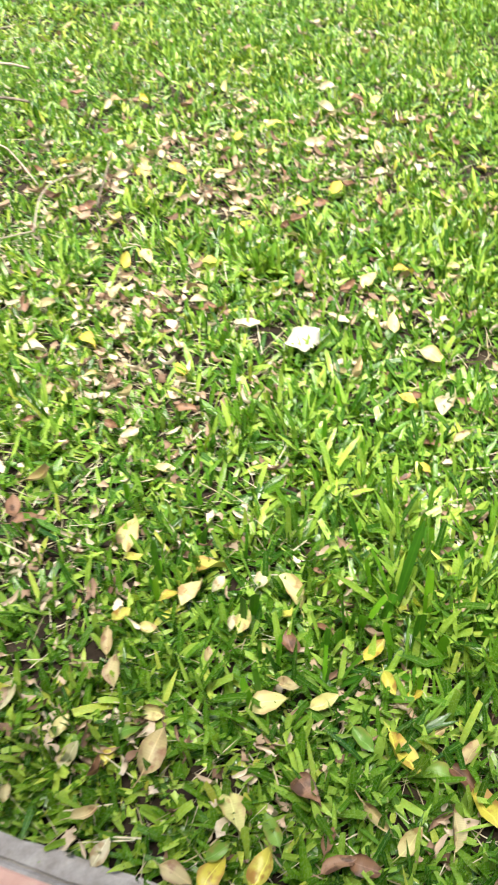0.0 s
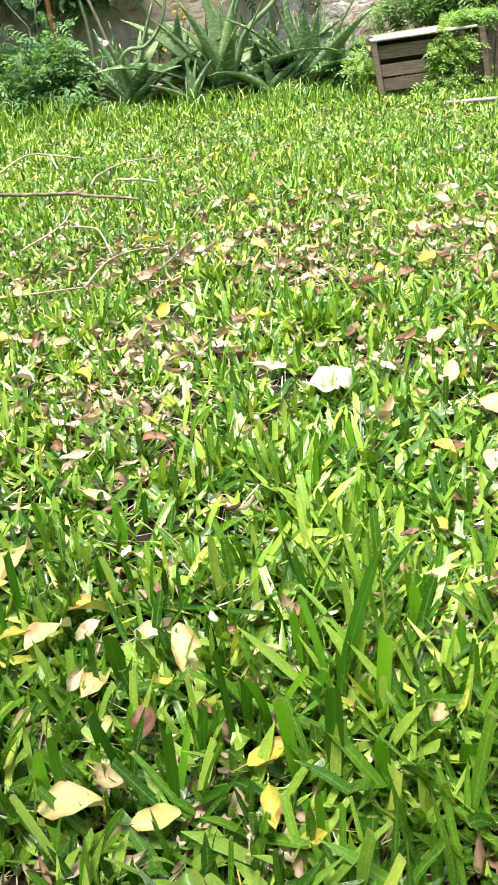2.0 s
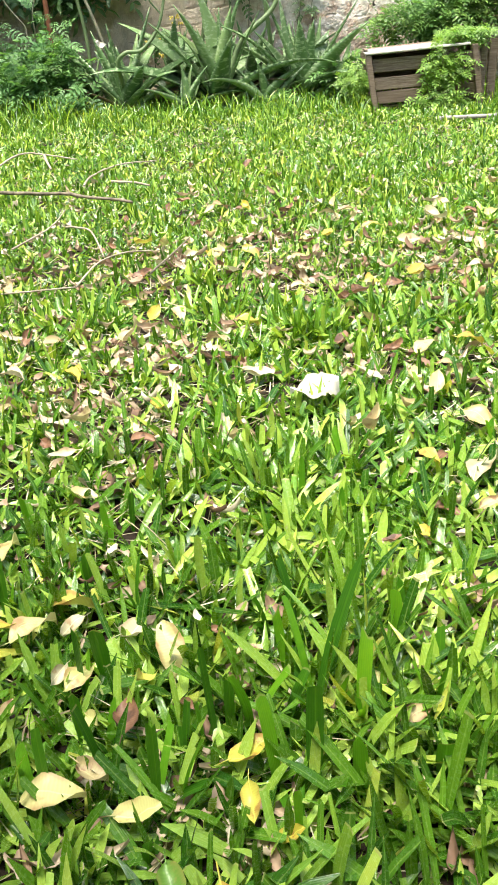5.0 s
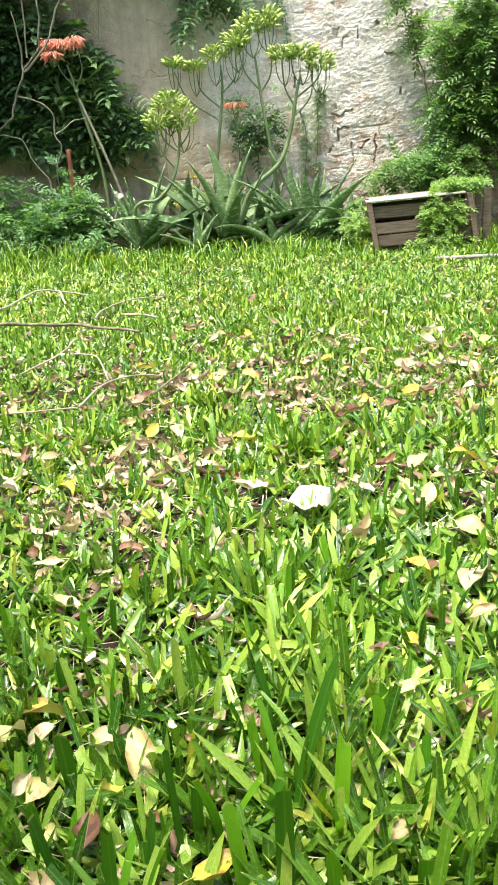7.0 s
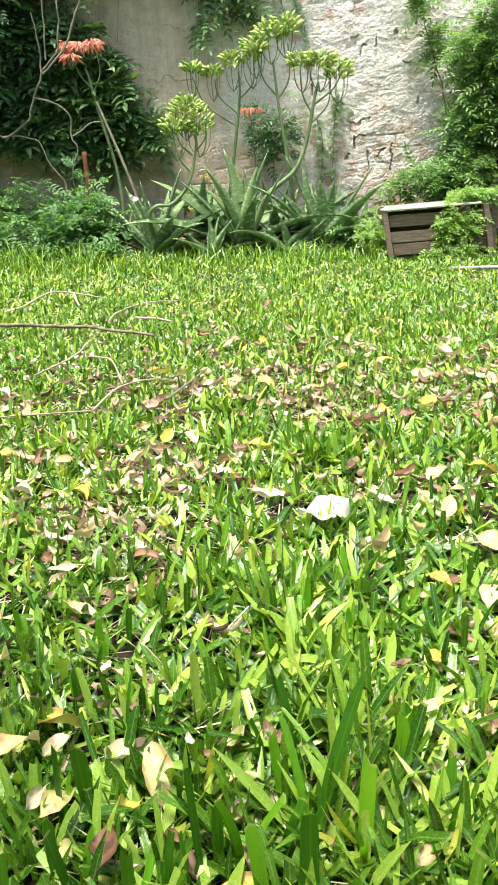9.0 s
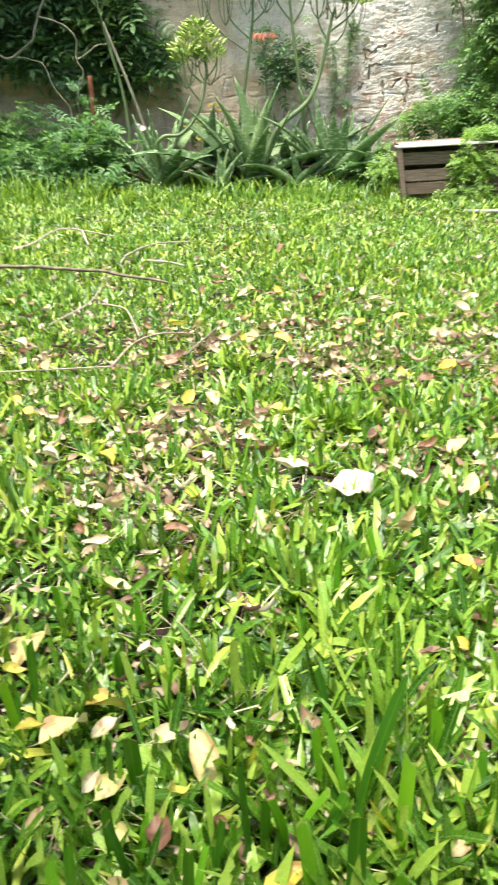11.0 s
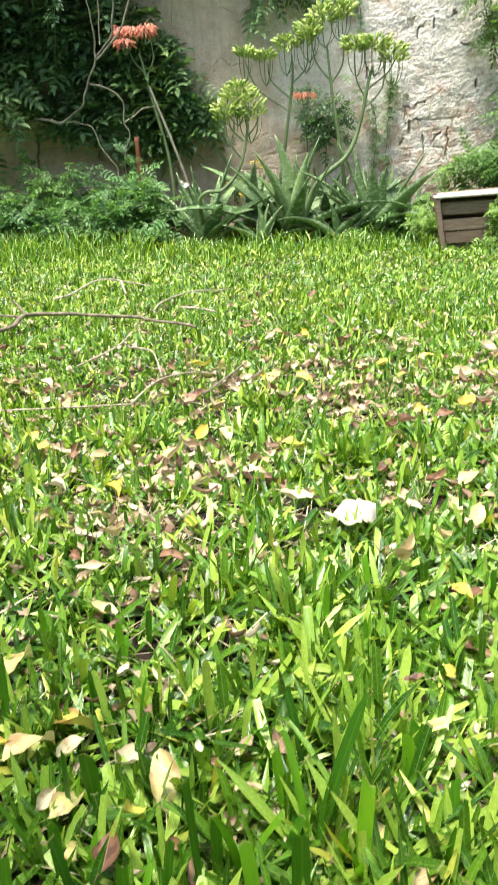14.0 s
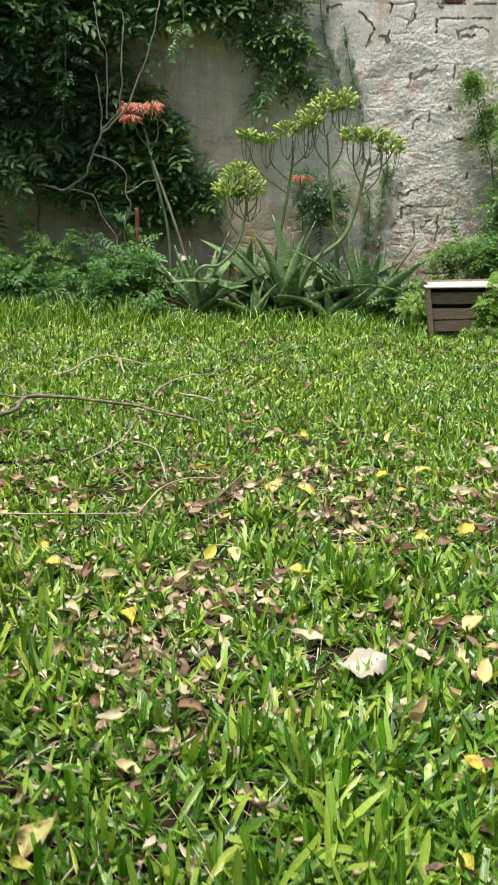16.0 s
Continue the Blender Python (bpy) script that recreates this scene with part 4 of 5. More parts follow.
stick("fallen_branch", [
    ([(-1.25, 2.15, 0.05), (-0.94, 2.33, 0.055), (-0.92, 2.54, 0.065), (-0.76, 2.56, 0.06), (-0.55, 2.49, 0.06), (-0.30, 2.33, 0.055)], 0.0125, 0.0065),
    ([(-0.92, 2.54, 0.06), (-0.95, 2.56, 0.09), (-0.975, 2.57, 0.115), (-0.965, 2.57, 0.13)], 0.008, 0.004),
    ([(-0.94, 2.54, 0.06), (-1.15, 2.64, 0.055), (-1.4, 2.7, 0.05)], 0.006, 0.004)], "bark", "forked grey-brown fallen branch lying on the lawn")
stick("fallen_stick", [([(-0.98, 3.02, 0.04), (-0.92, 3.09, 0.055), (-0.84, 3.3, 0.09), (-0.62, 3.25, 0.05)], 0.0075, 0.004), ([(-0.76, 3.29, 0.08), (-0.73, 3.2, 0.05), (-0.70, 3.1, 0.04)], 0.008, 0.006)], "bark_pale", "bowed grey stick lying on the lawn")
stick("fallen_stick", [([(-0.51, 2.72, 0.045), (-0.50, 2.84, 0.06), (-0.43, 3.03, 0.06), (-0.29, 3.12, 0.05)], 0.006, 0.003)], "bark_pale", "thin pale crooked stick on the grass")
stick("fallen_stick", [([(-0.42, 2.77, 0.045), (-0.35, 2.725, 0.05), (-0.28, 2.67, 0.045)], 0.007, 0.005)], "bark_pale", "short thick pale stick on the grass")
stick("fallen_twig", [([(-0.47, 2.14, 0.05), (-0.44, 2.12, 0.055), (-0.38, 2.03, 0.065), (-0.32, 1.83, 0.045)], 0.0045, 0.003)], "bark_pale", "curved thin pale twig on the grass")
stick("fallen_twig", [([(-0.85, 1.55, 0.045), (-0.51, 1.57, 0.05), (-0.35, 1.59, 0.05)], 0.003, 0.0025), ([(-0.35, 1.59, 0.05), (-0.32, 1.73, 0.065), (-0.27, 1.82, 0.06), (-0.2, 1.85, 0.05)], 0.0035, 0.0025)], "bark_pale", "long thin straw-coloured twig on the grass")
stick("fallen_twig", [([(-0.19, 1.66, 0.05), (-0.11, 1.94, 0.055)], 0.004, 0.003)], "bark", "straight thin brown twig on the grass")
stick("fallen_twig", [([(-0.58, 1.95, 0.045), (-0.51, 2.12, 0.06), (-0.51, 2.36, 0.05)], 0.0035, 0.0025)], "bark_pale", "thin bent pale twig on the grass")
stick("upright_twig", [([(-0.04, 2.5, 0.0), (-0.045, 2.5, 0.06), (-0.065, 2.5, 0.125)], 0.0022, 0.0012)], "bark", "thin dark twig standing in the lawn")


# ---- aloes ----
def aloe_leaf(length, width, rise, droop, seed):
    """A thick channelled tapering leaf with toothed margins, along x from the origin."""
    g = np.random.default_rng(seed)
    bm = bmesh.new()
    rings, n_r = [], 11
    x = z = 0.0
    ang = rise
    sway = g.uniform(-0.30, 0.30)
    for i in range(n_r):
        t = i / (n_r - 1)
        w = width * 0.5 * (1 - t ** 1.5) * (0.85 + 0.4 * math.sin(min(1, t * 2.2) * math.pi / 2)) + 0.0012
        th = 0.016 * (1 - 0.85 * t) + 0.0012
        nx_, nz_ = -math.sin(ang), math.cos(ang)
        y0 = sway * t * t * length
        ring = []
        for k, hgt in ((-1, 0.30), (-0.5, 0.06), (0, 0.0), (0.5, 0.06), (1, 0.30), (0.6, -0.55), (0, -1.0), (-0.6, -0.55)):
            h = hgt * (th if hgt < 0 else w * 0.9)
            ring.append(bm.verts.new((x + nx_ * h, y0 + k * w, z + nz_ * h)))
        rings.append(ring)
        x += math.cos(ang) * length / (n_r - 1)
        z += math.sin(ang) * length / (n_r - 1)
        if z < 0.03 and ang < 0.1:
            ang = 0.12
        ang -= droop * (0.4 + 1.2 * t) / (n_r - 1)
    for a, b in zip(rings, rings[1:]):
        for k in range(8):
            bm.faces.new((a[k], a[(k + 1) % 8], b[(k + 1) % 8], b[k]))
    bm.faces.new(rings[-1])
    bm.faces.new(rings[0][::-1])
    for a, b in zip(rings[:-2], rings[1:-1]):
        for k, sgn in ((0, -1), (4, 1)):
            for f in (0.15, 0.6):
                e0, e1 = a[k].co.lerp(b[k].co, f), a[k].co.lerp(b[k].co, f + 0.25)
                tip = e0.lerp(e1, 0.7) + Vector((0, sgn * 0.006, 0.001))
                low = e0.lerp(e1, 0.5) - Vector((0, 0, 0.003))
                q = [bm.verts.new(c) for c in (e0, e1, tip, low)]
                for tri in ((0, 1, 2), (1, 3, 2), (3, 0, 2)):
                    bm.faces.new([q[j] for j in tri])
    me = bpy.data.meshes.new("leaf")
    bm.to_mesh(me)
    bm.free()
    for f in me.polygons:
        f.use_smooth = True
    me.materials.append(M["aloe"])
    return me


def pod_template(length, r):
    """A plump pod along x."""
    prof = ((0.0, 0.25), (0.2, 0.85), (0.55, 1.0), (0.85, 0.6), (1.0, 0.12))
    v = [(t * length, math.cos(k * math.pi / 2.5) * r * w, math.sin(k * math.pi / 2.5) * r * w) for t, w in prof for k in range(5)]
    f = [(5 * i + k, 5 * i + (k + 1) % 5, 5 * i + 5 + (k + 1) % 5, 5 * i + 5 + k) for i in range(4) for k in range(5)]
    return np.array(v), np.array(f)


def pod_mesh(length, r, mat, name):
    v, q = pod_template(length, r)
    return mesh_np(name, v, q, M[mat])


def cluster(centre, rx, rz, n, droop):
    """Poses over a flat-topped head of pods or flowers."""
    out = []
    for k in range(n):
        an, rad = rng.uniform(0, 6.283), math.sqrt(rng.random())
        at = Vector((centre[0] + math.cos(an) * rad * rx, centre[1] + math.sin(an) * rad * rx * 0.8, centre[2] + rng.uniform(-1, 1) * rz * (1 - 0.5 * rad)))
        way = Vector((math.cos(an) * (0.5 + rad), math.sin(an) * (0.5 + rad), (-1.0 if droop else 0.75) + rng.normal(0, 0.45)))
        out.append(Matrix.LocRotScale(at, way.to_track_quat("X", "Z"), Vector((1, 1, 1)) * rng.uniform(0.7, 1.2)))
    return out


def aloe(x, y, size, n, seed, spread=1.0):
    root = new("aloe")
    root.matrix_world = pose(x, y, 0.0)
    tagged(root, "spotted green aloe rosette with toothed fleshy leaves", "aloe", "aloes by the wall")
    g = np.random.default_rng(seed)
    for k in range(n):
        t = k / (n - 1)
        rise = radians(30 + 50 * t + g.uniform(-13, 13))
        length = size * (1.08 - 0.35 * t) * g.uniform(0.65, 1.2)
        me = aloe_leaf(length, 0.100 * size / 0.45 * (1 - 0.25 * t) * g.uniform(0.65, 1.3), rise, (g.uniform(-0.3, 1.3) if t < 0.4 else g.uniform(-0.3, 1.0)) * (1.2 - t), seed * 50 + k)
        dry = k == 2 and n > 14
        if dry:
            me.transform(Matrix.Scale(0.6, 4))
        ob = child("leaf", me, root, "withered brown leaf" if dry else "")
        if dry:
            me.materials[0] = M["withered"]
        a = k * 2.399 + g.uniform(-0.25, 0.25)
        if t < 0.45 and math.sin(a) < -0.7:
            a += 1.0 if math.cos(a) > 0 else -1.0
        r = 0.028 * (1 - t)
        ob.matrix_basis = pose(math.cos(a) * r, math.sin(a) * r, 0.035 + 0.04 * t, g.uniform(-22, 22), 0, math.degrees(a))
    return root


def flower_stalk(root, lines, heads, n, mat="pod", droop=False, length=0.038, r=0.0080, label="tall branched stalk with yellow-green pods"):
    """lines and heads in world places; the first line is the main stem."""
    inv = root.matrix_world.inverted()

    def loc(p):
        return tuple(inv @ Vector(p))
    st = child("stalk", tubes_mesh("stalk", [([loc(p) for p in pts], a * 1.05, b * 0.8) for pts, a, b in lines], M["stalk"], 8, 0.03), root, label)
    pod = pod_mesh(length, r, mat, "flower" if droop else "pod")
    for (cx_, cy_, cz_, rx, rz) in heads:
        # stemlets fan out below each head
        drop = 0.05 if droop else 0.13
        for k in range(7):
            a = k * 0.9
            ca, sa = math.cos(a) * rx, math.sin(a) * rx
            fan = [loc((cx_, cy_, cz_ - rz - drop)), loc((cx_ + ca * 0.5, cy_ + sa * 0.4, cz_ - rz - drop * 0.7)), loc((cx_ + ca * 0.75, cy_ + sa * 0.6, cz_ - rz - drop * 0.3)), loc((cx_ + ca * 0.8, cy_ + sa * 0.6, cz_))]
            child("stemlet", tubes_mesh("stemlet", [(fan, 0.0026, 0.0016)], M["stalk"], 5, 0.0), st)
        for m in cluster((cx_, cy_, cz_), rx, rz * (1.0 if droop else 1.3), n if droop else int(n * 1.25), droop):
            ob = child("flower" if droop else "pod", pod, st)
            ob.matrix_basis = inv @ m


a1 = aloe(-0.59, 4.82, 0.54, 20, 1)
a2 = aloe(-0.05, 4.84, 0.64, 22, 2)
aloe(0.42, 4.86, 0.58, 20, 3)
a4 = aloe(-0.30, 5.06, 0.48, 14, 4)
a5 = aloe(0.16, 5.08, 0.50, 14, 5)
aloe(-0.24, 4.70, 0.32, 9, 8)
aloe(0.20, 4.72, 0.34, 9, 10)
aloe(0.62, 4.98, 0.36, 12, 9)
flower_stalk(a1, [([(-0.58, 4.78, 0.10), (-0.60, 4.72, 0.27), (-0.55, 4.70, 0.33), (-0.46, 4.72, 0.34), (-0.36, 4.75, 0.45), (-0.31, 4.78, 0.64), (-0.32, 4.8, 0.74)], 0.013, 0.008),
    ([(-0.33, 4.77, 0.60), (-0.40, 4.77, 0.67), (-0.42, 4.78, 0.78)], 0.006, 0.004), ([(-0.34, 4.76, 0.50), (-0.41, 4.74, 0.60), (-0.44, 4.76, 0.78)], 0.005, 0.004), ([(-0.31, 4.78, 0.62), (-0.25, 4.78, 0.70), (-0.24, 4.8, 0.82)], 0.005, 0.004)],
    [(-0.42, 4.77, 0.755, 0.075, 0.055), (-0.29, 4.79, 0.78, 0.085, 0.065), (-0.36, 4.8, 0.86, 0.08, 0.05)], 100)
flower_stalk(a4, [([(-0.18, 5.0, 0.1), (-0.15, 4.97, 0.27), (-0.10, 4.95, 0.57), (-0.05, 4.95, 0.90), (-0.05, 4.95, 1.05)], 0.014, 0.007),
    ([(-0.06, 4.95, 0.82), (-0.17, 4.95, 0.92), (-0.19, 4.95, 1.02)], 0.006, 0.004), ([(-0.07, 4.95, 0.75), (-0.25, 4.95, 0.88), (-0.32, 4.95, 1.03)], 0.005, 0.004), ([(-0.05, 4.95, 0.9), (0.03, 4.95, 0.98), (0.04, 4.95, 1.08)], 0.005, 0.004)],
    [(-0.32, 4.95, 1.07, 0.045, 0.03), (-0.20, 4.95, 1.05, 0.05, 0.03), (-0.08, 4.95, 1.11, 0.06, 0.04), (0.03, 4.95, 1.13, 0.07, 0.05)], 56)
flower_stalk(a5, [([(0.24, 5.0, 0.08), (0.25, 4.95, 0.30), (0.22, 4.9, 0.56), (0.18, 4.9, 0.82), (0.15, 4.9, 1.08)], 0.016, 0.008),
    ([(0.17, 4.9, 0.88), (0.24, 4.9, 1.0), (0.235, 4.9, 1.2)], 0.006, 0.004), ([(0.17, 4.9, 0.9), (0.09, 4.9, 1.0), (0.06, 4.9, 1.12)], 0.006, 0.004)],
    [(0.05, 4.9, 1.17, 0.07, 0.04), (0.14, 4.9, 1.24, 0.08, 0.04), (0.225, 4.9, 1.27, 0.075, 0.045)], 72)
flower_stalk(a2, [([(-0.01, 4.80, 0.12), (0.02, 4.76, 0.22), (0.10, 4.76, 0.37), (0.26, 4.78, 0.50), (0.335, 4.8, 0.68), (0.375, 4.8, 0.87), (0.40, 4.8, 0.96)], 0.018, 0.009),
    ([(0.36, 4.8, 0.8), (0.31, 4.8, 0.9), (0.30, 4.8, 1.03)], 0.006, 0.004), ([(0.37, 4.8, 0.84), (0.48, 4.8, 0.92), (0.53, 4.8, 1.0)], 0.006, 0.004), ([(0.35, 4.8, 0.74), (0.45, 4.8, 0.84), (0.47, 4.8, 0.98)], 0.005, 0.004)],
    [(0.31, 4.8, 1.07, 0.065, 0.035), (0.41, 4.8, 1.07, 0.08, 0.035), (0.51, 4.8, 1.02, 0.07, 0.05)], 72)

# aloe in coral flower beside the vine
a6 = aloe(-0.82, 5.08, 0.34, 10, 6)
flower_stalk(a6, [([(-0.80, 5.06, 0.1), (-0.82, 5.08, 0.50), (-0.91, 5.1, 0.88), (-0.945, 5.1, 1.05), (-0.965, 5.1, 1.12)], 0.011, 0.007), ([(-0.935, 5.1, 1.0), (-1.0, 5.1, 1.08), (-1.03, 5.1, 1.16)], 0.005, 0.003), ([(-0.93, 5.1, 0.98), (-0.88, 5.1, 1.08), (-0.885, 5.1, 1.18)], 0.005, 0.003)],
    [(-1.07, 5.1, 1.245, 0.036, 0.03), (-1.035, 5.06, 1.18, 0.036, 0.025), (-0.985, 5.08, 1.24, 0.04, 0.03), (-0.915, 5.1, 1.25, 0.045, 0.04)], 64, "coral", True, 0.045, 0.0048, "slender stalk with coral-orange flower heads")
a7 = aloe(0.02, 5.26, 0.26, 8, 7)
flower_stalk(a7, [([(0.02, 5.24, 0.1), (0.03, 5.2, 0.5), (0.012, 5.1, 0.80)], 0.006, 0.004)], [(0.012, 5.1, 0.85, 0.055, 0.014)], 34, "coral", True, 0.036, 0.0052, "thin stalk with one coral-red flower head")


# ---- vines and shrubs ----
def pinnate(pairs_n, length, leaflet_l, leaflet_w):
    """A feathery compound leaf along x, drooping a little: corners and faces."""
    vs, fs = [], []

    def leaflet(base, ang, ll, ww):
        b = len(vs)
        dx_, dy_ = math.cos(ang), math.sin(ang)
        px, py = -dy_, dx_
        for t, w, z in ((0.0, 0.15, 0.0), (0.3, 0.95, 0.03), (0.65, 0.85, 0.0), (1.0, 0.04, -0.14)):
            for k in (-1, 0, 1):
                vs.append((base[0] + dx_ * ll * t + px * ww * 0.5 * w * k, base[1] + dy_ * ll * t + py * ww * 0.5 * w * k, base[2] + z * ll + abs(k) * w * ww * 0.12))
        for i in range(3):
            for k in (0, 1):
                fs.append((b + 3 * i + k, b + 3 * i + k + 1, b + 3 * i + k + 4, b + 3 * i + k + 3))
    for i in range(pairs_n):
        t = (i + 0.8) / (pairs_n + 0.4)
        base = (t * length, 0, -0.25 * length * t * t)
        sc = 1 - 0.35 * abs(t - 0.45)
        leaflet(base, radians(62), leaflet_l * sc, leaflet_w * sc)
        leaflet(base, radians(-62), leaflet_l * sc, leaflet_w * sc)
    leaflet((length, 0, -0.25 * length), 0.0, leaflet_l, leaflet_w)
    b = len(vs)
    for t in (0.0, 0.5, 1.0):
        for k in (-1, 1):
            vs.append((t * length, k * 0.0012, -0.25 * length * t * t - 0.001))
    fs += [(b, b + 1, b + 3, b + 2), (b + 2, b + 3, b + 5, b + 4)]
    return np.array(vs), np.array(fs)


PINNATE = pinnate(4, 0.15, 0.064, 0.025)
FEATHER = pinnate(5, 0.12, 0.036, 0.0145)
SPRIG = pinnate(3, 0.07, 0.036, 0.016)


def blob(cx_, cy_, cz_, rx, ry, rz, n):
    """Places through a lumpy rounded mass, thickest towards its outside."""
    d = rng.normal(0, 1, (n, 3))
    d /= np.linalg.norm(d, axis=1, keepdims=True)
    r = rng.random(n) ** 0.45
    lump = 0.8 + 0.35 * np.sin(d[:, 0] * 7 + cx_ * 9) * np.cos(d[:, 2] * 6 + cz_ * 5)
    return np.array((cx_, cy_, cz_)) + d * (r * lump)[:, None] * np.array((rx, ry, rz)), d


def foliage_mass(blobs, template, s0, s1, hang=0.5):
    pairs_ = []
    for bl in blobs:
        w, d = blob(*bl)
        keep = (w[:, 1] < WALL_Y - 0.03) & (w[:, 2] > 0.0)
        w, d = w[keep], d[keep]
        n = len(w)
        way = np.column_stack([d[:, 0] * 0.5 + rng.normal(0, 0.5, n), -0.55 + rng.normal(0, 0.45, n), rng.normal(0, 0.35, n) - hang * 0.5])
        up_ = np.column_stack([rng.normal(0, 0.35, n), rng.normal(-0.5, 0.3, n), np.ones(n)])
        pairs_.append(scatter(template, w, frames(way, up_), rng.uniform(s0, s1, n)))
    return join(pairs_)


def vine(name, label, blobs, stems, mat, template=PINNATE, s0=0.7, s1=1.25, hang=0.5, category="vine", bark="bark"):
    root = new(name)
    first = stems[0][0][0] if stems else blobs[0][:3]
    root.matrix_world = pose(first[0], first[1], 0)
    tagged(root, label, category)
    inv = root.matrix_world.inverted()
    for ln in stems:
        me = tubes_mesh("stem", [(ln[0], ln[1] * 0.66, ln[2] * 0.5)], M[bark], 7, 0.2, 2.2)
        me.transform(inv)
        child("stem", me, root)
    me = mesh_np("foliage", *foliage_mass(blobs, template, s0, s1, hang), M[mat])
    me.transform(inv)
    tagged(child("foliage", me, root), kind="stuff")
    return root


vine("climbing_vine", "dense dark green climbing vine overhanging the garden wall", [
    (-1.75, 5.27, 1.90, 0.92, 0.13, 0.34, 700),
    (-2.2, 5.10, 1.15, 0.55, 0.28, 0.65, 620),
    (-1.55, 5.31, 1.34, 0.58, 0.10, 0.40, 420),
    (-1.05, 5.36, 1.20, 0.30, 0.06, 0.30, 190),
    (-0.86, 5.34, 0.98, 0.16, 0.07, 0.16, 70),
    (-0.70, 5.35, 0.80, 0.13, 0.06, 0.22, 60),
    (-0.98, 5.36, 0.72, 0.16, 0.05, 0.18, 70),
    (-1.45, 5.34, 0.86, 0.34, 0.06, 0.18, 130),
    (-0.8, 5.35, 1.93, 0.60, 0.07, 0.20, 260),
    (-1.95, 4.95, 1.80, 0.62, 0.22, 0.24, 330),
    (-1.7, 5.35, 2.4, 1.2, 0.07, 0.2, 110)],
    [([(-1.76, 5.36, 0.0), (-1.74, 5.36, 0.5), (-1.70, 5.28, 0.72), (-1.611, 5.02, 0.77), (-1.476, 5.0, 0.75), (-1.337, 5.0, 0.821), (-1.264, 5.0, 0.958), (-1.204, 5.0, 1.092), (-1.102, 5.0, 1.195), (-1.072, 5.0, 1.455), (-1.06, 5.04, 1.75)], 0.015, 0.008),
     ([(-1.204, 5.0, 1.08), (-1.091, 5.0, 1.174), (-0.966, 5.0, 1.395), (-0.864, 5.0, 1.687), (-0.85, 5.05, 1.85)], 0.011, 0.007),
     ([(-1.204, 5.0, 1.092), (-1.207, 5.0, 1.316), (-1.23, 5.0, 1.406)], 0.009, 0.006),
     ([(-1.172, 5.0, 1.16), (-1.158, 5.0, 1.475), (-1.2, 5.0, 1.622), (-1.24, 5.05, 1.8)], 0.007, 0.006),
     ([(-1.264, 5.0, 0.958), (-1.14, 5.0, 0.92), (-1.068, 5.0, 0.843), (-1.06, 5.0, 0.716), (-1.039, 5.0, 0.653), (-1.077, 5.0, 0.533), (-1.08, 5.03, 0.05)], 0.009, 0.007)], "vine", s0=0.8, s1=1.5, bark="bark_shade")
# sunlit top of the vine: the brighter grass colour stands for the sunlight
vine("vine_crown", "vine growth over the wall top, sunlight put into its yellow-green colour", [(-1.78, 5.0, 2.03, 0.38, 0.10, 0.10, 130), (-2.3, 5.05, 2.05, 0.4, 0.2, 0.12, 90)], [([(-1.95, 5.2, 1.7), (-1.9, 5.1, 2.0), (-1.85, 5.0, 2.25)], 0.008, 0.004)], "grass", PINNATE, 0.7, 1.2, 0.2, bark="bark_shade")
vine("dry_branch", "bare grey dead branch leaning against the vine", [(-1.14, 5.1, 0.33, 0.05, 0.05, 0.05, 3)],
     [([(-1.13, 4.98, 0.0), (-1.129, 4.98, 0.302), (-1.135, 4.98, 0.467), (-1.2, 4.98, 0.565), (-1.274, 4.98, 0.715), (-1.42, 5.0, 0.76)], 0.010, 0.006), ([(-1.053, 4.99, 0.738), (-0.96, 4.99, 0.79), (-0.868, 5.0, 0.824)], 0.008, 0.006), ([(-1.27, 5.0, 0.50), (-1.32, 5.0, 0.43), (-1.31, 5.0, 0.30), (-1.3, 5.02, 0.0)], 0.008, 0.007)], "vine", SPRIG, 0.5, 0.8, 0.5, "branch", "bark_shade")
vine("hanging_vine", "leafy vine hanging from the top of the wall", [
    (-0.42, 5.34, 1.88, 0.09, 0.06, 0.22, 44), (-0.29, 5.34, 1.74, 0.09, 0.06, 0.30, 64), (-0.16, 5.34, 1.62, 0.10, 0.06, 0.30, 66),
    (-0.04, 5.35, 1.66, 0.07, 0.05, 0.32, 52), (0.06, 5.37, 1.48, 0.04, 0.03, 0.16, 14), (-0.27, 5.35, 1.36, 0.04, 0.04, 0.16, 12), (-0.2, 5.35, 2.02, 0.30, 0.06, 0.14, 80)],
    [([(-0.2, 5.38, 2.7), (-0.22, 5.36, 2.1), (-0.12, 5.36, 1.6), (0.02, 5.38, 1.3)], 0.008, 0.003), ([(-0.3, 5.38, 2.6), (-0.31, 5.33, 1.9), (-0.28, 5.30, 1.42)], 0.005, 0.003)], "vine", s0=0.55, s1=1.05, hang=0.9)


def root_strand(pts):
    """A withered creeper runner with small dark leaves, flat on the wall."""
    sprays = [(*Vector(pts[k]).lerp(Vector(pts[k + 1]), f), 0.034, 0.012, 0.08, 26) for k in range(len(pts) - 1) for f in (0.2, 0.7)]
    vine("creeper_runner", "withered dark creeper runner clinging to the wall", sprays, [(pts, 0.006, 0.003)], "vine", SPRIG, 0.3, 0.65, 0.8, "creeper", "bark")


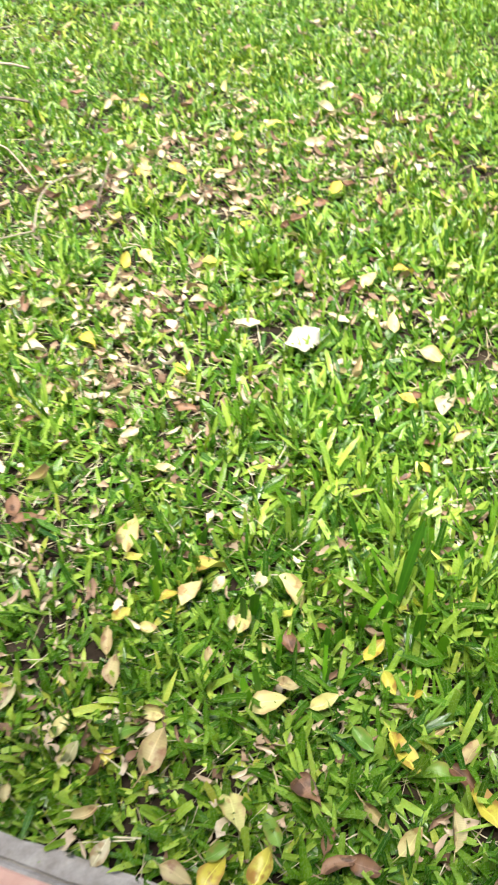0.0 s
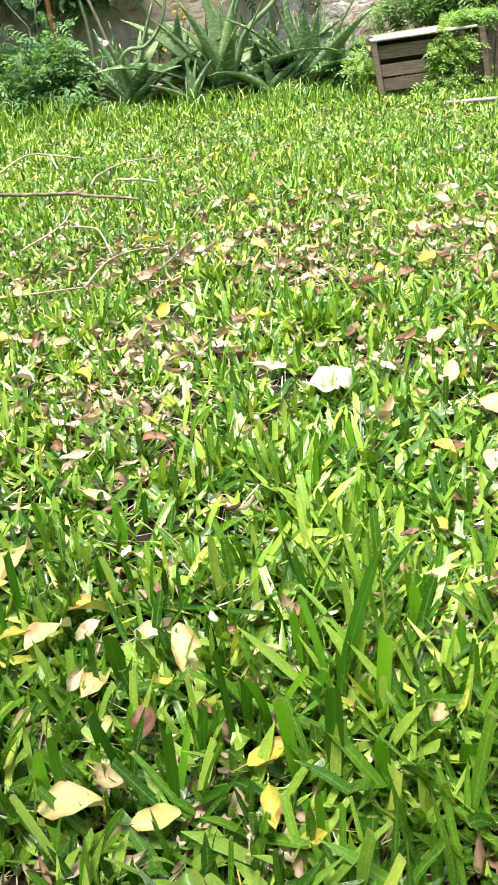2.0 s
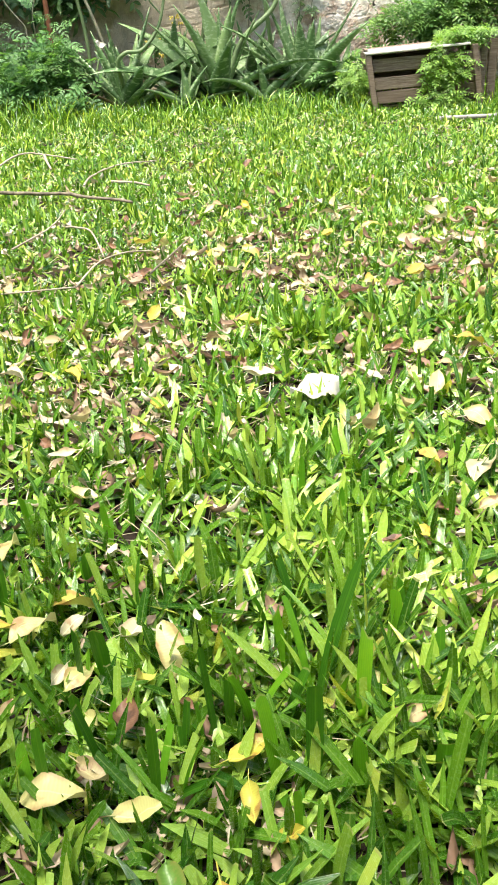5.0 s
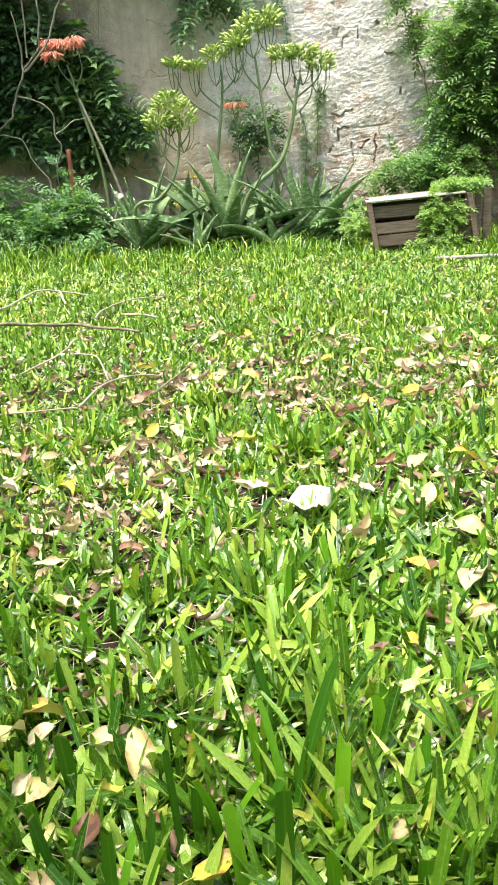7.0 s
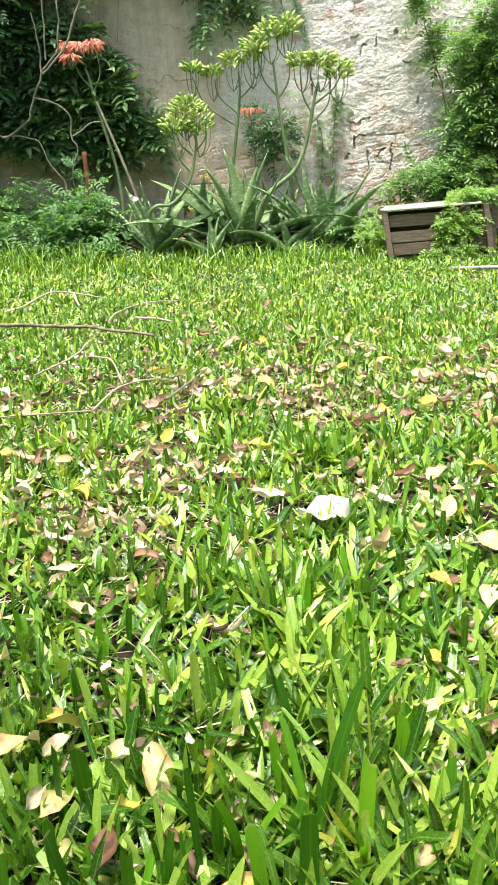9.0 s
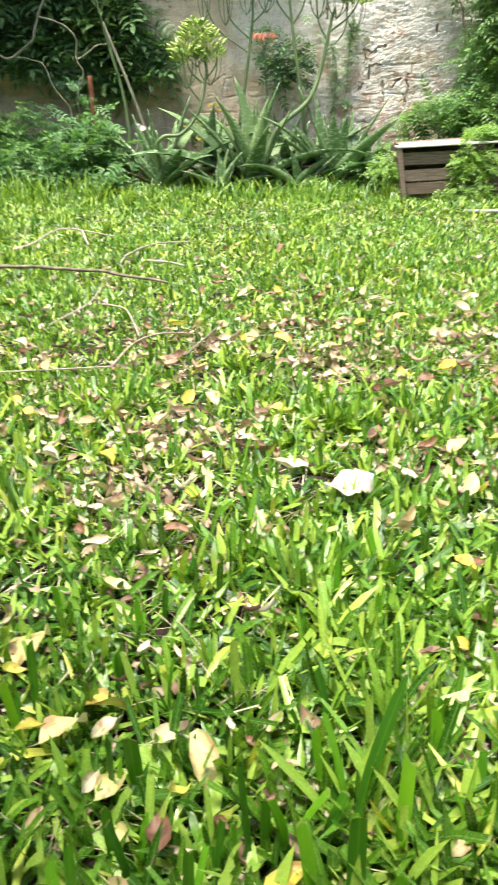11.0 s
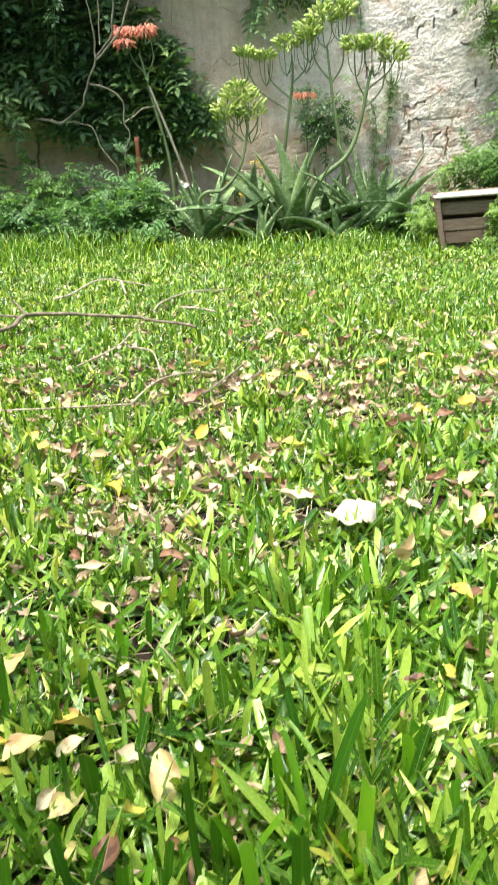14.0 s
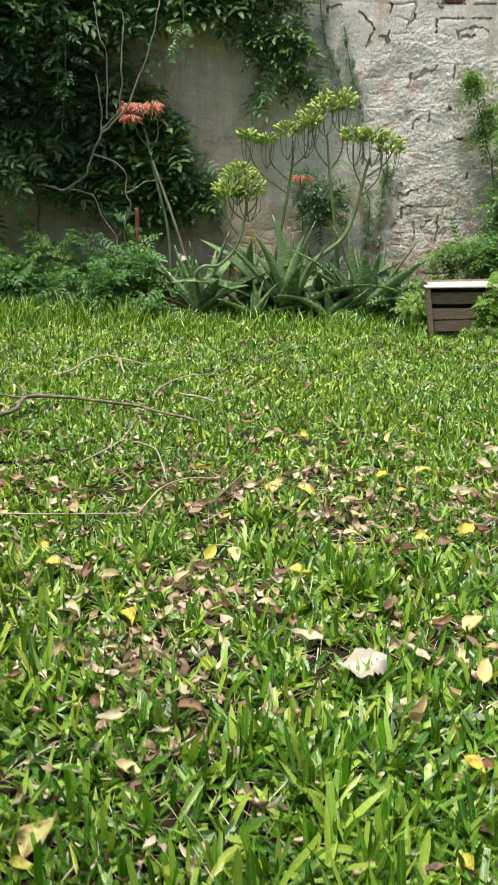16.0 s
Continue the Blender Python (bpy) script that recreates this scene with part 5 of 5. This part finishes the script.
root_strand([(0.05, 5.40, 2.3), (0.098, 5.40, 1.795), (0.136, 5.40, 1.637), (0.218, 5.40, 1.457), (0.243, 5.40, 1.30)])
root_strand([(0.24, 5.40, 1.75), (0.303, 5.40, 1.477), (0.352, 5.40, 1.355), (0.37, 5.40, 1.16)])
root_strand([(0.57, 5.40, 0.93), (0.552, 5.40, 0.834), (0.539, 5.40, 0.661), (0.529, 5.40, 0.40)])
root_strand([(0.43, 5.40, 0.8), (0.47, 5.40, 0.62), (0.45, 5.40, 0.40)])
vine("wall_creeper", "small green creeper growing behind the aloes", [(0.16, 5.34, 0.72, 0.20, 0.06, 0.26, 130), (-0.42, 5.3, 0.35, 0.12, 0.08, 0.1, 30)],
     [([(0.15, 5.3, 0.0), (0.14, 5.3, 0.4), (0.18, 5.3, 0.9)], 0.006, 0.003)], "vine", SPRIG, 0.8, 1.3)
vine("climbing_vine", "bright green feathery vine covering the wall above a crate", [
    (1.54, 5.18, 1.10, 0.34, 0.24, 0.42, 1300), (1.56, 5.0, 1.10, 0.30, 0.12, 0.42, 300), (1.42, 5.15, 0.72, 0.27, 0.26, 0.32, 880), (1.27, 5.08, 0.42, 0.28, 0.26, 0.15, 560),
    (1.75, 5.15, 0.9, 0.4, 0.25, 0.7, 500), (1.16, 5.33, 1.22, 0.05, 0.05, 0.14, 60), (1.045, 5.32, 1.46, 0.035, 0.04, 0.06, 26), (1.04, 5.33, 1.37, 0.02, 0.02, 0.05, 8), (0.98, 5.28, 0.40, 0.14, 0.1, 0.08, 50)],
    [([(1.35, 5.3, 0.0), (1.3, 5.3, 0.5), (1.22, 5.28, 0.85), (1.12, 5.3, 1.2), (1.03, 5.36, 1.46)], 0.012, 0.004), ([(1.5, 5.25, 0.0), (1.45, 5.2, 0.7), (1.5, 5.15, 1.3)], 0.012, 0.005), ([(1.12, 5.12, 1.0), (1.2, 5.05, 0.8), (1.24, 5.02, 0.6)], 0.004, 0.003)], "vine_light", FEATHER)
vine("crate_creeper", "feathery green creeper spilling over a wooden crate", [(1.10, 4.31, 0.19, 0.14, 0.06, 0.13, 330), (1.2, 4.40, 0.34, 0.17, 0.14, 0.05, 260), (1.1, 4.28, 0.05, 0.2, 0.06, 0.06, 110), (0.68, 4.55, 0.14, 0.11, 0.12, 0.15, 190)],
     [([(1.3, 4.75, 0.0), (1.28, 4.7, 0.33), (1.2, 4.45, 0.37), (1.1, 4.30, 0.28), (1.06, 4.28, 0.12)], 0.004, 0.002)], "creeper", SPRIG, 0.35, 0.75)


def hanging_strand(pts, label):
    vine("hanging_strand", label, [(pts[1][0], pts[1][1], pts[1][2], 0.05, 0.05, 0.25, 16)], [(pts, 0.004, 0.0025)], "vine", SPRIG, 0.7, 1.2, 0.6, "vine", "stalk")


hanging_strand([(-1.43, 4.9, 1.90), (-1.42, 4.9, 1.58), (-1.44, 4.9, 1.24)], "thin vine strand hanging before dark foliage")
hanging_strand([(-1.37, 4.9, 1.73), (-1.385, 4.9, 1.4), (-1.42, 4.9, 1.05)], "thin twisting strand hanging before dark foliage")
hanging_strand([(-0.715, 5.05, 1.85), (-0.715, 5.05, 1.62), (-0.75, 5.05, 1.24)], "thin leafy strand hanging before the bare wall")
hanging_strand([(-1.8, 4.9, 1.95), (-1.8, 4.9, 1.5), (-1.82, 4.9, 1.2)], "long leafy strand hanging in the vine's shade")


def weed(x, y, rx, rz, n, mat="weed", label="low leafy green weed at the foot of the vine"):
    vine("weed", label, [(x, y, rz * 0.75, rx, rx * 0.7, rz, n)], [([(x, y + 0.05, 0), (x + 0.02, y, rz), (x + 0.04, y - 0.02, rz * 1.5)], 0.004, 0.002)], mat, SPRIG, 0.6, 1.35, 0.0, "weed")


for x, y, rx, rz, n in ((-1.75, 4.85, 0.28, 0.24, 230), (-1.42, 4.78, 0.22, 0.21, 190), (-1.15, 4.68, 0.20, 0.21, 200), (-0.98, 4.8, 0.20, 0.29, 230), (-1.25, 4.95, 0.25, 0.29, 230), (-2.1, 4.8, 0.3, 0.22, 170), (-1.6, 5.12, 0.3, 0.34, 220), (-0.85, 4.62, 0.12, 0.11, 60), (-1.02, 4.96, 0.15, 0.33, 150), (-1.5, 4.95, 0.25, 0.33, 160)):
    weed(x, y, rx, rz, int(n * 1.5))
for x, y, rx, rz, n in ((0.62, 4.75, 0.14, 0.15, 90), (0.75, 4.95, 0.16, 0.16, 80), (0.3, 4.65, 0.15, 0.06, 50), (0.9, 5.1, 0.2, 0.2, 90)):
    weed(x, y, rx, rz, n, "vine_light", "bright green leafy weed beside the aloes")

# long grass along the foot of the bed
p = np.concatenate([np.stack([rng.uniform(-2.4, 1.9, 5200), rng.uniform(4.35, 5.3, 5200)], 1), np.stack([rng.uniform(1.25, 1.8, 500), rng.uniform(4.0, 4.7, 500)], 1), np.stack([rng.uniform(-2.4, -0.6, 2200), 4.75 - np.abs(rng.normal(0, 0.33, 2200))], 1)])
n_ = len(p)
v, q, uv = blades(np.column_stack([p, np.zeros(n_)]), rng.uniform(0.05, 0.14, n_) * np.where(np.abs(p[:, 0]) < 0.45, 1.15, np.where((p[:, 0] < -0.85) & (p[:, 1] > 4.35), 1.5, 0.95)) * np.clip((p[:, 1] - 3.2) / 1.2, 0.35, 1), rng.uniform(0.004, 0.008, n_), rng.uniform(0, 6.283, n_), rng.uniform(0.05, 0.6, n_), rng.uniform(0.2, 1.4, n_), 3, False, 0.05)
tagged(new("long_grass", mesh_np("long_grass", v, q, M["grass"], uv=uv)), "long unmown green grass along the wall bed", "grass", kind="stuff")

# small pale blossoms, a white petal and rubble behind the aloes
for x, y, z in ((-0.30, 5.15, 0.47), (-0.27, 5.16, 0.44), (-0.43, 5.1, 0.36), (-0.35, 5.05, 0.28)):
    root = new("small_flower")
    root.matrix_world = pose(x, y, 0)
    tagged(root, "small yellow blossom on a thin stem behind the aloes", "flower", "small yellow flowers")
    child("stem", tubes_mesh("stem", [([(0.01, 0.02, 0), (0.0, 0.01, z * 0.5), (0, 0, z)], 0.003, 0.002)], M["stalk"]), root)
    petal = pod_mesh(0.022, 0.006, "yellow_flower", "petal")
    for m in cluster((0, 0, z), 0.03, 0.012, 9, False):
        child("petal", petal, root).matrix_basis = m
tv, tq = leaf_template(0.06, 0.045, 0.4, 0.3, 0.2, 66)
ob = new("white_petal", mesh_np("white_petal", tv, tq, M["petal"]))
ob.matrix_world = pose(-0.69, 4.74, 0.375, 55, 20, 40)
tagged(ob, "white petal caught on an aloe leaf", "petal")


def rubble(x, y, z, s, rot):
    bm = bmesh.new()
    box(bm, (-0.11, -0.05, -0.028), (0.11, 0.05, 0.028), bevel=0.009, seg=2)
    for v_ in bm.verts:
        v_.co += Vector(noise.noise_vector(v_.co * 22 + Vector((x * 9, 0, 0)))) * 0.007
    ob = part("broken_brick", bm, M["brick"], None)
    ob.matrix_world = pose(x, y, z, *rot) @ Matrix.Scale(s, 4)
    tagged(ob, "broken pinkish brick half buried behind the aloes", "brick", "broken bricks")


for args in ((-0.36, 4.98, 0.10, 1.0, (25, 8, 20)), (-0.30, 5.02, 0.17, 0.9, (70, 10, 50)), (-0.42, 5.05, 0.06, 1.0, (5, 5, -20)), (0.55, 5.1, 0.03, 1.0, (4, 0, 15)), (0.62, 4.98, 0.02, 0.9, (0, 6, 60)), (0.70, 5.2, 0.03, 1.0, (0, 0, 5))):
    rubble(*args)

# stake and pole
me = tubes_mesh("stake", [([(-1.02, 5.08, 0.0), (-1.015, 5.08, 0.469), (-1.018, 5.08, 0.65)], 0.016, 0.014)], M["stake"], 8, 0.04)
tagged(new("stake", me), "rust-red wooden stake standing by the wall", "stake")
me = tubes_mesh("pole", [([(-0.62, 4.98, 0.05), (-0.739, 5.02, 0.472), (-0.89, 5.06, 0.876), (-0.91, 5.07, 0.93)], 0.010, 0.007)], M["bark_shade"], 8, 0.05)
tagged(new("pole", me), "grey weathered pole leaning on the wall", "pole")

# ---- crate ----
crate = new("wooden_crate")
rack = Matrix.Identity(4)
rack[0][2] = -0.12
crate.matrix_world = pose(0.745, 4.35, 0.0, 0, -2.5, -3)
tagged(crate, "weathered grey-brown slatted wooden crate beside the wall", "crate")
CW, CD = 0.56, 0.32


def slat(name, lo, hi, mat="wood", label=""):
    bm = bmesh.new()
    box(bm, lo, hi, None, 0.0025)
    for v_ in bm.verts:
        v_.co += Vector(noise.noise_vector(v_.co * 9 + Vector((lo[0], lo[2], hi[1])) * 13)) * 0.004
    bm.transform(rack)
    ob = part(name, bm, M[mat], crate, label)
    return ob


for y0 in (0.0, CD):
    for z0, z1 in ((0.035, 0.094), (0.100, 0.160), (0.184, 0.246)):
        slat("slat", (0.03, y0, z0), (CW + 0.01, y0 + 0.010, z1))
for x0 in (0.0, CW - 0.03):
    for y0 in (-0.03, CD - 0.04):
        slat("post", (x0, y0, -0.01), (x0 + 0.028, y0 + 0.034, 0.272))
    for z0, z1 in ((0.03, 0.11), (0.12, 0.19), (0.20, 0.265)):
        slat("end_board", (x0 + (0.0 if x0 else 0.028), 0.05, z0), (x0 + (0.010 if x0 else 0.038), CD - 0.041, z1))
# front two top boards take the paler wood that stands for top light
slat("top_board", (0.0, -0.035, 0.274), (CW * 0.93, 0.075, 0.284), "wood_pale", "pale top board with light from above in its colour")
slat("top_board", (0.03, 0.08, 0.276), (CW * 0.97, 0.19, 0.286), "wood_pale", "pale top board with light from above in its colour")
slat("top_board", (0.02, 0.195, 0.274), (CW * 0.9, 0.33, 0.284))
for k in range(3):
    slat("bottom_board", (0.02, 0.02 + k * 0.1, 0.012), (CW, 0.10 + k * 0.1, 0.022))
# upright board at the crate's far end and a pale batten on the ground
for k, (x0, x1, h) in enumerate(((1.30, 1.335, 0.35), (1.345, 1.39, 0.31))):
    bm = bmesh.new()
    box(bm, (x0, 4.40, 0.0), (x1, 4.416, h), None, 0.003)
    tagged(part("upright_board", bm, M["wood"], None), "dark weathered board standing behind a crate", "board", "boards by the crate")
me = tubes_mesh("pipe", [([(0.98, 3.87, 0.018), (1.3, 3.82, 0.02), (1.9, 3.70, 0.018)], 0.010, 0.010)], M["concrete"], 8, 0.03)
tagged(new("pipe", me), "pale grey pipe lying on the ground", "pipe")

# ---- pieces last: tiles and bricks ----
bm = bmesh.new()
box(bm, (0.003, 0.003, 0), (0.197, 0.197, 0.014), None, 0.003)
tile_mesh = bpy.data.meshes.new("tile")
bm.to_mesh(tile_mesh)
bm.free()
tile_mesh.materials.append(M["tile"])
for i in range(22):
    for j in range(12):
        ob = new("tile", tile_mesh)
        ob.parent = paving
        ob.matrix_basis = turn_k @ pose(-2.0 + i * 0.2, -0.235 - j * 0.2, 0.012 + rng.uniform(-0.001, 0.001), rng.uniform(-0.3, 0.3), rng.uniform(-0.3, 0.3), 0)

bm = bmesh.new()
for i in list(range(-7, 0)) + list(range(22, 49)):
    for j in range(12):
        x0, y0 = -2.0 + i * 0.2, -0.235 - j * 0.2
        box(bm, (x0 + 0.003, y0 + 0.003, 0.012), (x0 + 0.197, y0 + 0.197, 0.026), turn_k)
tagged(part("tiles", bm, M["tile"], paving), kind="stuff")

brick_meshes = []
for k in range(8):
    bm = bmesh.new()
    box(bm, (0, 0, 0), (BRICK_L - 0.014, 0.05, COURSE - 0.013), None, 0.005)
    bmesh.ops.subdivide_edges(bm, edges=[e for e in bm.edges if abs((e.verts[0].co - e.verts[1].co).x) > 0.1], cuts=3)
    for v_ in bm.verts:
        v_.co += Vector(noise.noise_vector(v_.co * 30 + Vector((k * 7.1, 0, 0)))) * 0.006
    me = bpy.data.meshes.new("brick")
    bm.to_mesh(me)
    bm.free()
    me.materials.append(M["brick"])
    brick_meshes.append(me)
made = 0
for r in range(1, 24):
    for c in range(-4, 7):
        x = (c - 0.5 * (r % 2)) * BRICK_L + 0.007
        if not -0.75 < x < 1.45 or made >= 290:
            continue
        ob = new("brick", brick_meshes[(r * 5 + c * 3) % 8])
        ob.parent = wall
        ob.matrix_basis = pose(x, WALL_Y + 0.024 + rng.normal(0, 0.002), r * COURSE + 0.0065, rng.normal(0, 1), rng.normal(0, 0.6), rng.normal(0, 0.8))
        made += 1
        if r == 22 and 0.75 < x < 1.02:
            ob.material_slots[0].link = "OBJECT"
            ob.material_slots[0].material = M["bare_brick"]
            ob.matrix_basis = pose(0.855, WALL_Y + 0.022, 1.886, 4, -3, -7) @ Matrix.Diagonal((0.42, 0.7, 0.7, 1))
            tagged(ob, "bare red brick where the coat has fallen off")
